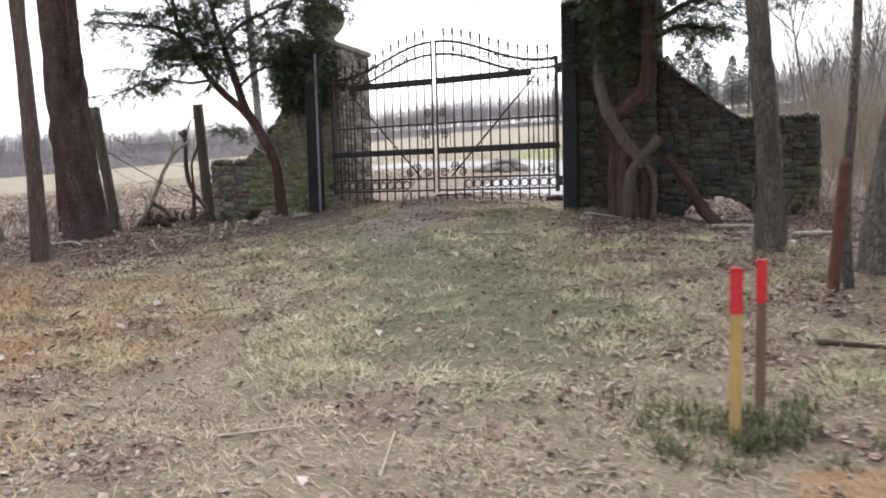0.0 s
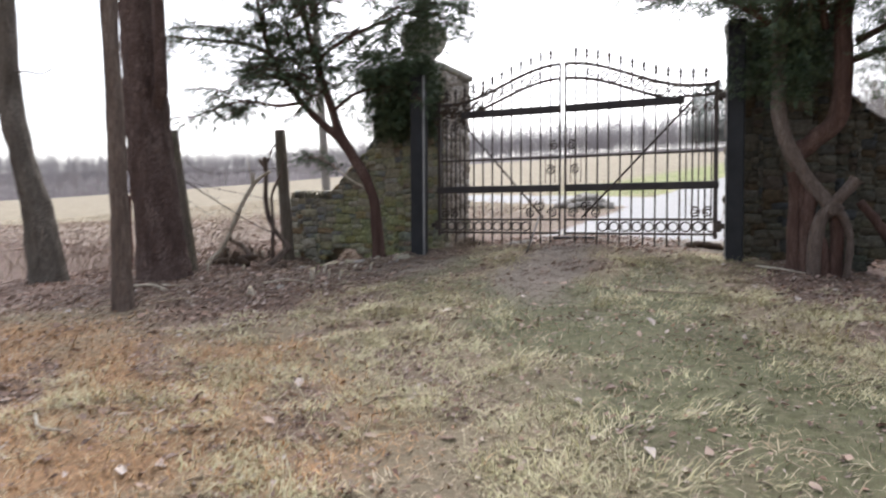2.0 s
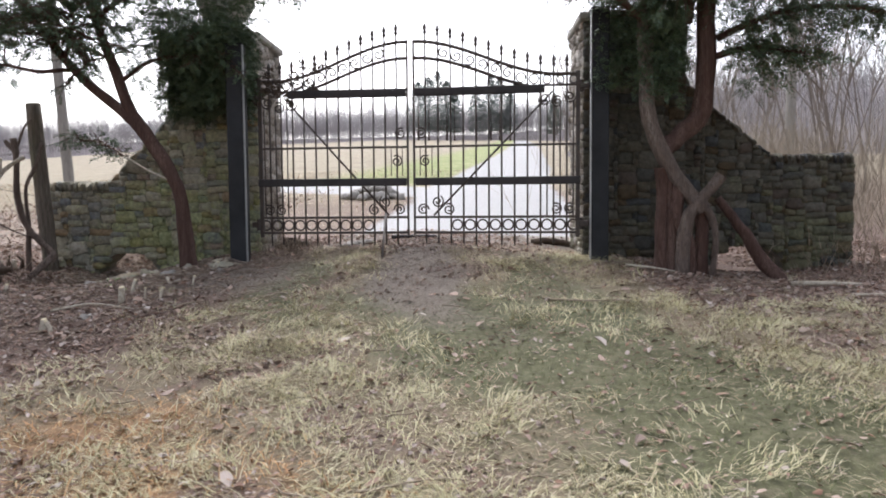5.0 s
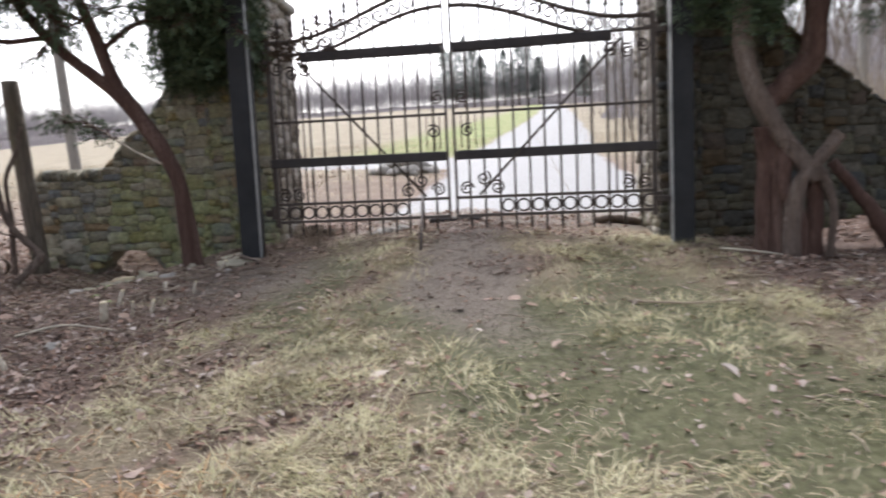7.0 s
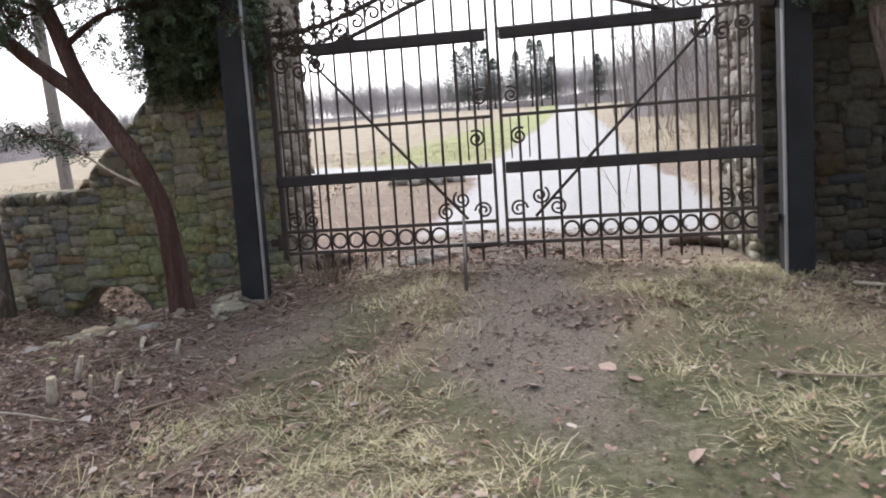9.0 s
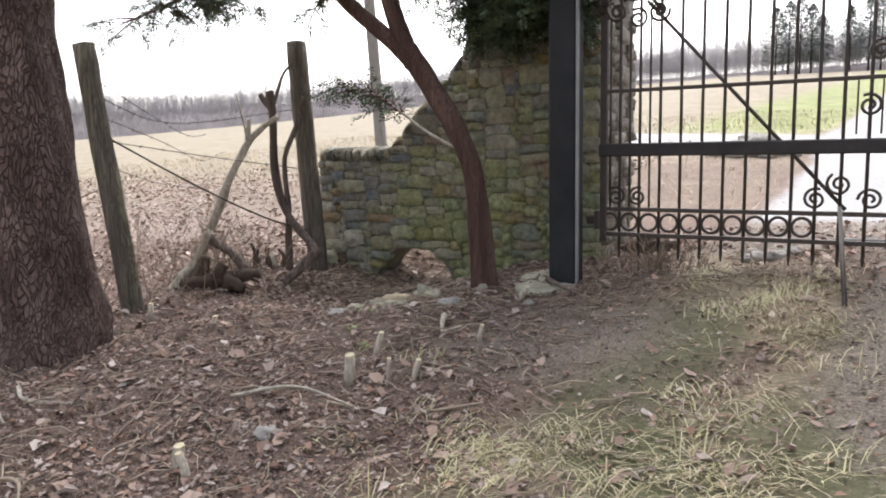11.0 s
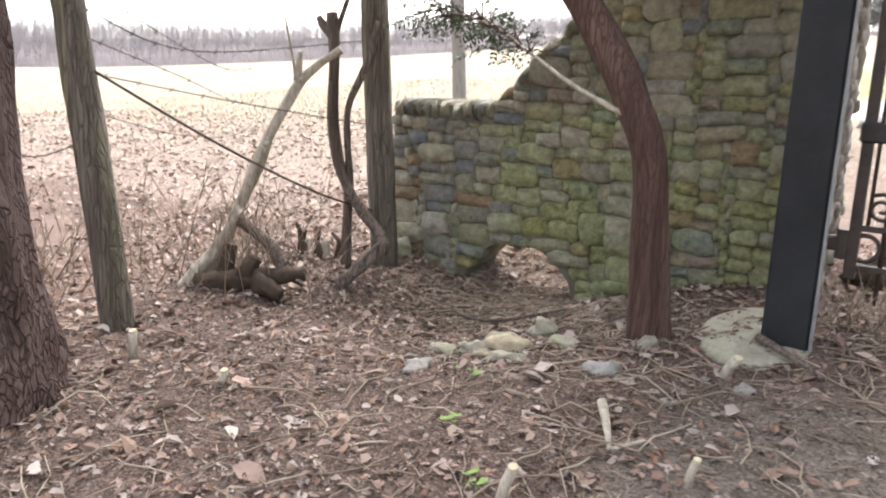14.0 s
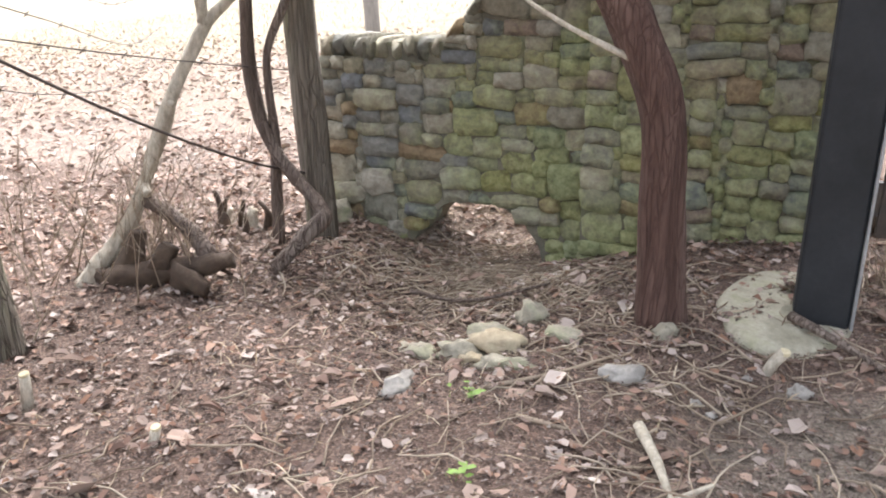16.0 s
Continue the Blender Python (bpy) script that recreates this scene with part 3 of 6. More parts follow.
def rubble(a, b, z0, z1, rnd, big, cell=0.042):
    """Random rubble: rectangles of many sizes that fill the face without lining up."""
    nx, nz = max(1, round((b - a) / cell)), max(1, round((z1 - z0) / cell))
    used = [[False] * nx for _ in range(nz)]
    for r in range(nz):
        for c in range(nx):
            if used[r][c]:
                continue
            w, h = rnd.randint(3, 7 + big), rnd.randint(2, 3 + big)
            pickone = rnd.random()
            if pickone < 0.25:
                w, h = rnd.randint(3, 5), 2
            elif pickone > 0.88:
                w, h = rnd.randint(5, 7), rnd.randint(3, 5)
            if r == 0:
                h = rnd.randint(1, 5)
            k = 0
            while k < w and c + k < nx and not used[r][c + k]:
                k += 1
            w = k
            h = min(h, nz - r, max(2, w - 1))
            if c + w < nx - 0 and w and c + w + 1 == nx:
                w += 0 if used[r][c + w] else 1
            for i in range(h):
                for q in range(w):
                    used[r + i][c + q] = True
            yield a + c * (b - a) / nx, a + (c + w) * (b - a) / nx, z0 + r * (z1 - z0) / nz, z0 + (r + h) * (z1 - z0) / nz


def lay(parent, meshes, a, b, z0, z1, ok, seed, along="x", face=0.0, out=-1, big=0):
    """Rubble stones between a and b, from z0 to z1, on the face at the given depth."""
    rnd = random.Random(seed)
    def fits(u0, u1, lo, hi):
        return all(ok((u0 + u1) / 2 + k * (u1 - u0), (lo + hi) / 2) for k in (-0.3, 0, 0.3))

    cells = []
    for u0, u1, lo, hi in rubble(a, b, z0, z1, rnd, big):
        if fits(u0, u1, lo, hi):
            cells.append((u0, u1, lo, hi))
        else:
            um, zm = (u0 + u1) / 2, (lo + hi) / 2
            cells += [c for c in ((u0, um, lo, zm), (um, u1, lo, zm), (u0, um, zm, hi), (um, u1, zm, hi)) if fits(*c)]
    for u0, u1, lo, hi in cells:
        cu, cz = (u0 + u1) / 2, (lo + hi) / 2
        ob = new("stone", rnd.choice(meshes))
        d = face + out * rnd.uniform(-0.008, 0.035) - out * 0.04
        at = (cu, d, cz) if along == "x" else (d, cu, cz)
        turn = Matrix.Identity(4) if along == "x" else Matrix.Rotation(radians(90 * out), 4, "Z")
        ob.matrix_world = Matrix.Translation(at) @ turn @ Matrix.Rotation(radians(rnd.uniform(-8, 8)), 4, "Y")
        ob.scale = (u1 - u0 + rnd.uniform(0.008, 0.034), rnd.uniform(0.11, 0.14), hi - lo + rnd.uniform(0.006, 0.03))
        place_under(ob, parent)


def place_under(ob, parent):
    m = ob.matrix_world.copy() if ob.parent else ob.matrix_basis.copy()
    ob.parent = parent
    ob.matrix_parent_inverse = Matrix.Translation(-parent.location) if parent.type == "EMPTY" else Matrix.Identity(4)
    ob.matrix_basis = m


def low_wall(name, poly, y0, meshes, seed, label, end_x, coping):
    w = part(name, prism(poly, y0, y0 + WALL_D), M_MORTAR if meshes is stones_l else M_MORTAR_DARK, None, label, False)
    tagged(w, "", "wall", kind="structure")
    xs, zs = [p[0] for p in poly], [p[1] for p in poly]
    lo, hi = min(xs), max(xs)
    shrunk = max(zs)
    lay(w, meshes, lo, hi, 0.2, shrunk, lambda x, z: inside(poly, x, z) and not (z > coping[2] - 0.135 and coping[0] < x < coping[1]), seed, face=y0)
    rnd = random.Random(seed + 1)
    x = coping[0]
    while x < coping[1] - 0.03:
        ww = min(rnd.uniform(0.055, 0.11), coping[1] - x)
        ob = new("coping_stone", rnd.choice(meshes))
        hh = rnd.uniform(0.13, 0.16)
        ob.matrix_world = Matrix.Translation((x + ww / 2, y0 + WALL_D / 2 - 0.01, coping[2] - 0.05 + rnd.uniform(-0.008, 0.008))) @ Matrix.Rotation(radians(rnd.uniform(-4, 4)), 4, "Y")
        ob.scale = (ww - 0.012, WALL_D + 0.05, hh)
        place_under(ob, w)
        x += ww
    ridge = sorted([p for p in poly if p[1] >= coping[2] - 0.03 and not coping[0] + 0.02 < p[0] < coping[1] - 0.02])
    for (ax, az), (bx, bz) in zip(ridge, ridge[1:]):
        if abs(bx - ax) < 0.01 or abs(bz - az) < 0.06:
            continue
        ob = new("coping_stone", rnd.choice(meshes))
        slope = math.atan2(bz - az, bx - ax)
        ob.matrix_world = Matrix.Translation(((ax + bx) / 2, y0 + WALL_D / 2 - 0.01, (az + bz) / 2)) @ Matrix.Rotation(-slope, 4, "Y") @ Matrix.Rotation(radians(rnd.uniform(-6, 6)), 4, "Y")
        ob.scale = (math.hypot(bx - ax, bz - az) * 1.05, WALL_D + 0.06, rnd.uniform(0.07, 0.11))
        place_under(ob, w)
    side = -1 if end_x == lo else 1
    lay(w, meshes, y0 + 0.02, y0 + WALL_D, 0.2, coping[2] - 0.13, lambda u, z: True, seed + 2, along="y", face=end_x, out=side)
    return w


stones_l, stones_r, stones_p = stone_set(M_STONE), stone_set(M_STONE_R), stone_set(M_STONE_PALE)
low_wall("wall_west", L_PROFILE, WALL_Y, stones_l, 5, "mossy coursed rubble wall with an arched drain hole and sweeping shoulder", -9.88, (-9.88, -9.02, 1.585))
R_PROFILE = [(0.73 - (x + 9.88) * 1.208, z + (0.08 if 0.1 < z < 0.7 else 0.0)) for x, z in L_PROFILE][::-1]
R_PROFILE = [(x, z + (0.26 if z > 1.0 else 0.0)) for x, z in R_PROFILE]
low_wall("wall_east", R_PROFILE, 10.62, stones_r, 9, "rubble wall, yew shade in its dark colour, with an arched drain hole and sweeping shoulder", 0.73, (-0.31, 0.73, 1.845))


def gate_pillar(name, x0, x1, y0, y1, top, meshes, inner, seed, inner_side, label):
    p = part(name, prism([(x0, -0.1), (x1, -0.1), (x1, top), (x0, top)], y0, y1), M_MORTAR if meshes is stones_l else M_MORTAR_DARK, None, label, False)
    tagged(p, "", "gate pillar", "stone gate pillars")
    lay(p, meshes, x0, x1, 0.3, top, lambda x, z: True, seed, face=y0, big=1)
    lay(p, inner, y0 + 0.03, y1, 0.4, top, lambda x, z: True, seed + 1, along="y", face=inner_side, out=1 if inner_side == x1 else -1, big=1)
    cap = Shape().box(((x0 + x1) / 2, (y0 + y1) / 2, top + 0.05), (x1 - x0 + 0.14, y1 - y0 + 0.14, 0.1), 0.02)
    cap.box(((x0 + x1) / 2, (y0 + y1) / 2, top + 0.125), (x1 - x0 - 0.1, y1 - y0 - 0.1, 0.05), 0.02)
    part("cap", cap, M_CAP, p, "weathered stone cap slab", False)
    return p


PIL_L = gate_pillar("gate_pillar", -8.12, -6.92, 11.0, 12.12, 3.46, stones_l, stones_p, 21, -6.92, "square rubble stone gate pillar, mossy at its foot")
PIL_R = gate_pillar("gate_pillar", -2.66, -1.42, 10.45, 11.57, 3.5, stones_r, stones_p, 27, -2.66, "rubble stone gate pillar, yew shade in its dark colour, overgrown by a yew")


def finial(x, y):
    sh = Shape().lathe((x, y), [(0.36, 3.6), (0.36, 3.66), (0.24, 3.7), (0.19, 3.76), (0.24, 3.83), (0.33, 3.92), (0.385, 4.03), (0.40, 4.13), (0.375, 4.24), (0.3, 4.32), (0.17, 4.37), (0.12, 4.42), (0.10, 4.55), (0.13, 4.68), (0.15, 4.76), (0.09, 4.86), (0.02, 4.93)], 28)
    ob = part("finial", sh, M_CAP, None)
    return tagged(ob, "carved grey stone urn finial on the gate pillar cap", "finial")


finial(-7.47, 11.5)


# ---- iron gate ----
def gate_post(x, y, top, label):
    z = hz(x, y) - 0.1
    e = empty("gate_post", (x, y, z), label, "gate post", "steel gate posts")
    part("column", Shape().box((x, y, (z + top) / 2), (0.2, 0.2, top - z), 0.012), M_POST, e, smooth=False)
    part("cap_plate", Shape().box((x, y, top + 0.008), (0.22, 0.22, 0.016), 0.004), M_POST, e, smooth=False)
    s = 1 if x < -4 else -1
    # Added pale strip: paints the light on the post's gateward side.
    part("lit_edge_strip", Shape().box((x + s * 0.108, y - 0.075, (z + 0.1 + top) / 2), (0.012, 0.055, top - z - 0.1), 0.003), M_GREY, e, "grey strip painted as the post's lit side face", False)
    return e


gate_post(-6.915, 10.1, 3.2, "square black steel gate post in a concrete footing")
gate_post(-2.55, 9.97, 3.52, "square black steel gate post beside the ivy-clad pillar")


def scroll(shape, cx, cz, r, turns=1.6, start=0.0, hand=1, wire=0.0105, y=0.0):
    pts = []
    n = 22
    for i in range(n + 1):
        a = start + hand * turns * 2 * math.pi * i / n
        k = r * (1 - 0.82 * i / n)
        pts.append((cx + k * math.cos(a), y, cz + k * math.sin(a)))
    shape.tube(pts, [wire] * len(pts), 5)


def torus(shape, cx, cz, r, wire=0.011):
    n, m = 18, 6
    verts = [(cx + (r + wire * math.cos(b)) * math.cos(a), wire * math.sin(b), cz + (r + wire * math.cos(b)) * math.sin(a)) for a in [2 * math.pi * i / n for i in range(n)] for b in [2 * math.pi * j / m for j in range(m)]]
    shape.add(verts, [(i * m + j, i * m + (j + 1) % m, ((i + 1) % n) * m + (j + 1) % m, ((i + 1) % n) * m + j) for i in range(n) for j in range(m)])


def arch_z(u):
    """Height of the top rail at the share u of a leaf, from the meeting stile (0) to the hinge (1)."""
    return 2.81 + 0.45 * (0.5 + 0.5 * math.cos(math.pi * min(1, u * 1.12)))


def arch_low(u):
    return arch_z(u) - 0.2 + 0.02 * u


def bar_tip(shape, x, z):
    """A spear head: collar, leaf and point."""
    shape.lathe((x, 0), [(0.011, z - 0.02), (0.024, z), (0.024, z + 0.014), (0.012, z + 0.025), (0.027, z + 0.055), (0.02, z + 0.08), (0.003, z + 0.125)], 6)


def gate_leaf(hinge, meet, label, count=13):
    """One leaf, built along local x from the meeting stile to the hinge, then turned into place."""
    h, m = Vector(hinge), Vector(meet)
    L = (h - m).length
    e = empty("gate_leaf", (m.x, m.y, 0), label, "gate leaf", "iron drive gate leaves")
    e.rotation_euler = (0, 0, math.atan2(h.y - m.y, h.x - m.x))

    def piece(name, sh, mat=M_IRON, lab="", smooth=True):
        ob = part(name, sh, mat, None, lab, smooth)
        ob.parent = e
        return ob

    piece("meeting_stile", Shape().box((0.012, 0, 2.07), (0.024, 0.035, 2.38), 0.004), M_IRON, "", False)
    piece("hinge_stile", Shape().box((L - 0.025, 0, 1.85), (0.05, 0.045, 1.98), 0.004), smooth=False)
    step = L / count
    for k in range(1, count):
        x = k * step
        u = x / L
        top = arch_z(u) + 0.11
        bar = Shape().tube([(x, 0, 0.8), (x, 0, top)], [0.012, 0.012], 6)
        bar.lathe((x, 0), [(0.004, 0.745), (0.012, 0.8), (0.012, 0.81)], 6)
        upright = piece("bar", bar)
        spear = Shape()
        bar_tip(spear, x, top)
        part("spear_head", spear, M_IRON).parent = upright
    for x in (L - 0.5 * step, L - 1.5 * step, L - 2.5 * step):
        piece("short_bar", Shape().tube([(x, 0.0, 1.12), (x, 0.0, 2.5)], [0.009, 0.009], 6))
    for x in (0.55 * step, 1.5 * step):
        piece("short_bar", Shape().tube([(x, 0, 1.62), (x, 0, 1.96)], [0.006, 0.006], 6))
    for fn, name in ((arch_z, "top_rail"), (arch_low, "lower_arch_rail")):
        pts = [(L * u, 0, fn(u)) for u in [i / 30 for i in range(31)]]
        if name == "lower_arch_rail":
            pts = [p for p in pts if p[2] > 2.66]
        sh = Shape()
        for a, b in zip(pts, pts[1:]):
            sh.tube([a, b], [0.022, 0.022], 6)
        piece(name, sh)
    piece("rail", Shape().box((L / 2, 0, 2.68), (L, 0.03, 0.028), 0.003), smooth=False)
    piece("rail", Shape().box((L / 2, 0, 1.975), (L, 0.03, 0.026), 0.003), smooth=False)
    piece("rail", Shape().box((L / 2, 0, 1.105), (L, 0.034, 0.03), 0.003), smooth=False)
    piece("rail", Shape().box((L / 2, 0, 0.915), (L, 0.034, 0.03), 0.003), smooth=False)
    piece("flat_rail", Shape().box((L * 0.39 + 0.03, 0.02 * 0, 2.64), (L * 0.78, 0.07, 0.095), 0.01), M_BOARD, "broad dark timber rail", False)
    piece("flat_rail", Shape().box((L / 2 + 0.02, 0, 1.545), (L - 0.02, 0.07, 0.095), 0.01), M_BOARD, "broad dark timber rail", False)
    a, b = Vector((L - 0.33, -0.03, 2.6)), Vector((0.26, -0.03, 1.13))
    piece("diagonal_brace", Shape().tube([a, b], [0.014, 0.014], 6))
    for k in range(3, count):
        sh = Shape()
        torus(sh, (k + 0.5) * step, 1.01, 0.062)
        piece("ring", sh)
    for k in range(8, count):
        sh = Shape()
        torus(sh, (k + 0.5) * step, (arch_z((k + 0.5) / count) + 2.68) / 2, min(0.056, (arch_z((k + 0.5) / count) - 2.68) / 2 - 0.02), 0.009)
        piece("ring", sh)
    for x, z, r, hand, st in ((0.12, 1.2, 0.062, 1, 0), (0.3, 1.3, 0.065, -1, 1), (0.44, 1.2, 0.062, -1, 2), (L - 0.12, 1.2, 0.06, 1, 1), (L - 0.28, 1.2, 0.06, -1, 2), (L - 0.42, 2.52, 0.065, 1, 3), (L - 0.12, 2.54, 0.06, -1, 0), (L - 0.27, 2.48, 0.062, 1, 1), (0.1, 2.14, 0.06, -1, 2), (0.15, 1.8, 0.062, 1, 1)):
        sh = Shape()
        scroll(sh, x, z, r * 1.2, 1.7, st, hand)
        piece("scroll", sh)
    for k in range(2, 8):
        sh = Shape()
        x = (k + 0.5) * step
        zl, zu = arch_low(x / L), arch_z(x / L)
        if zl > 2.66:
            scroll(sh, x, (zl + zu) / 2, 0.07, 1.2, k, 1, 0.011)
            piece("scroll", sh)
    for z in (1.02, 2.66):
        piece("hinge", Shape().box((L + 0.05, -0.01, z), (0.12, 0.06, 0.07), 0.01).lathe((L + 0.02, 0), [(0.03, z - 0.07), (0.03, z + 0.07)], 10), M_IRON, smooth=False)
    return e


gate_leaf((-6.74, 10.40, 0), (-4.838, 10.31, 0), "rusted black wrought-iron gate leaf, closed, vine on its top", 13)
gate_leaf((-2.76, 10.08, 0), (-4.782, 10.31, 0), "rusted black wrought-iron gate leaf, closed, arched top")
rod = Shape().tube([(-5.13, 10.27, 1.15), (-5.08, 9.35, hz(-5.08, 9.35) - 0.06)], [0.014, 0.014], 6)
tagged(part("drop_bolt", rod, M_IRON), "thin rusted iron prop rod leaning from gate into soil", "gate prop")
sh = Shape().lathe((0, 0), [(0.27, 0.3), (0.275, 0.575), (0.255, 0.605), (0.05, 0.615)], 30)
for k, v in enumerate(sh.v):
    p = Vector((v[0] - 7.04, v[1] * 1.5 + 10.17, v[2] - 0.02))
    sh.v[k] = (p.x + 0.035 * noise.noise(p * 4), p.y + 0.035 * noise.noise(p * 4 + Vector((9, 0, 0))), p.z + 0.06 * (p.y - 10.1) + 0.012 * noise.noise(p * 9))
tagged(part("concrete_footing", sh, M_CONCRETE), "round pale concrete footing at the black gate post", "footing")


# ---- yew trees by the pillars ----
def spray_mesh(items, seed):
    """Many flat feathery yew sprays joined into one crown. items: (place, way, size)."""
    rnd = np.random.RandomState(seed)
    vs, fs = [], []
    k = 0
    for p, d, size in items:
        d = Vector(d).normalized()
        side = d.cross(Vector((0, 0, 1)))
        side = side.normalized() if side.length > 0.1 else Vector((1, 0, 0))
        up = side.cross(d)
        roll = rnd.uniform(-0.9, 0.9)
        side = side * math.cos(roll) + up * math.sin(roll)
        n = 7
        for i in range(n):
            t = (i + 0.4) / n
            c = Vector(p) + d * (size * t) + Vector((0, 0, -0.12 * size * t * t))
            for s in (-1, 1):
                ln = size * (0.42 - 0.22 * t) * rnd.uniform(0.5, 1.2)
                w = 0.0045 + 0.0055 * rnd.rand()
                a = (side * s + d * rnd.uniform(0.3, 0.9) + up * rnd.uniform(-0.55, 0.55)).normalized()
                q = d.cross(a).cross(a).normalized() * w
                mid = c + a * ln * 0.55
                vs += [tuple(c), tuple(mid + q), tuple(c + a * ln + Vector((0, 0, -0.1 * ln))), tuple(mid - q)]
                fs.append((k, k + 1, k + 2, k + 3))
                k += 4
    sh = Shape()
    sh.v, sh.f = vs, fs
    return sh


def bough_sprays(line, items, rnd, start=0.25, per=4, spread=0.35, size=0.24, twigs=None):
    """Side twigs along a bough, each bearing sprays."""
    n = len(line) - 1
    for i in range(int(n * start), n + 1):
        d = (line[min(i + 1, n)] - line[max(i - 1, 0)]).normalized()
        for _ in range(per):
            a = Vector((rnd.uniform(-1, 1), rnd.uniform(-1, 1), rnd.uniform(-0.35, 0.35))) + d * 0.8
            a.normalize()
            ln = rnd.uniform(0.15, 1.0) * spread
            end = line[i] + a * ln + Vector((0, 0, -0.12 * ln))
            if twigs is not None:
                twigs.tube([line[i], (line[i] + end) / 2 + Vector((0, 0, 0.02)), end], [0.006, 0.004, 0.002], 4, cap=False)
            for s in range(1 + int(ln * 7)):
                t = rnd.uniform(0.3, 1.05)
                b = a + Vector((rnd.uniform(-.7, .7), rnd.uniform(-.7, .7), rnd.uniform(-.6, .2)))
                items.append((line[i] + (end - line[i]) * t, b, size * rnd.uniform(0.6, 1.2)))


def mass(items, rnd, c, s, n, size=0.24):
    """A loose mass of foliage round c."""
    for _ in range(n):
        d = Vector((rnd.gauss(0, 1), rnd.gauss(0, 1), rnd.gauss(0, 1))).normalized()
        r = rnd.uniform(0.2, 1.0) ** 0.5
        r *= 1 + 0.45 * noise.noise(d * 2.2 + Vector(c))
        p = Vector((c[0] + d.x * s[0] * r, c[1] + d.y * s[1] * r, c[2] + d.z * s[2] * r))
        items.append((p, Vector((d.x + rnd.uniform(-.8, .8), d.y + rnd.uniform(-.8, .8), d.z * 0.3 + rnd.uniform(-.6, .1))), size * rnd.uniform(0.6, 1.25)))


def curtain(items, rnd, lo, hi, n, size):
    """Foliage hanging in front of a pillar's face, thinner and ragged towards its lower edge."""
    for _ in range(n):
        u, v, w = rnd.random(), rnd.random(), rnd.random()
        x, y = lo[0] + (hi[0] - lo[0]) * u, lo[1] + (hi[1] - lo[1]) * v
        hem = lo[2] + 0.5 * (0.5 + 0.5 * noise.noise(Vector((x * 2.3, y * 2, 3.0)))) * 0.9
        z = hem + (hi[2] - hem) * w ** 0.85
        items.append(((x, y, z), Vector((rnd.uniform(-1, 1), rnd.uniform(-1, .3), rnd.uniform(-.8, .25))), size * rnd.uniform(0.6, 1.3)))


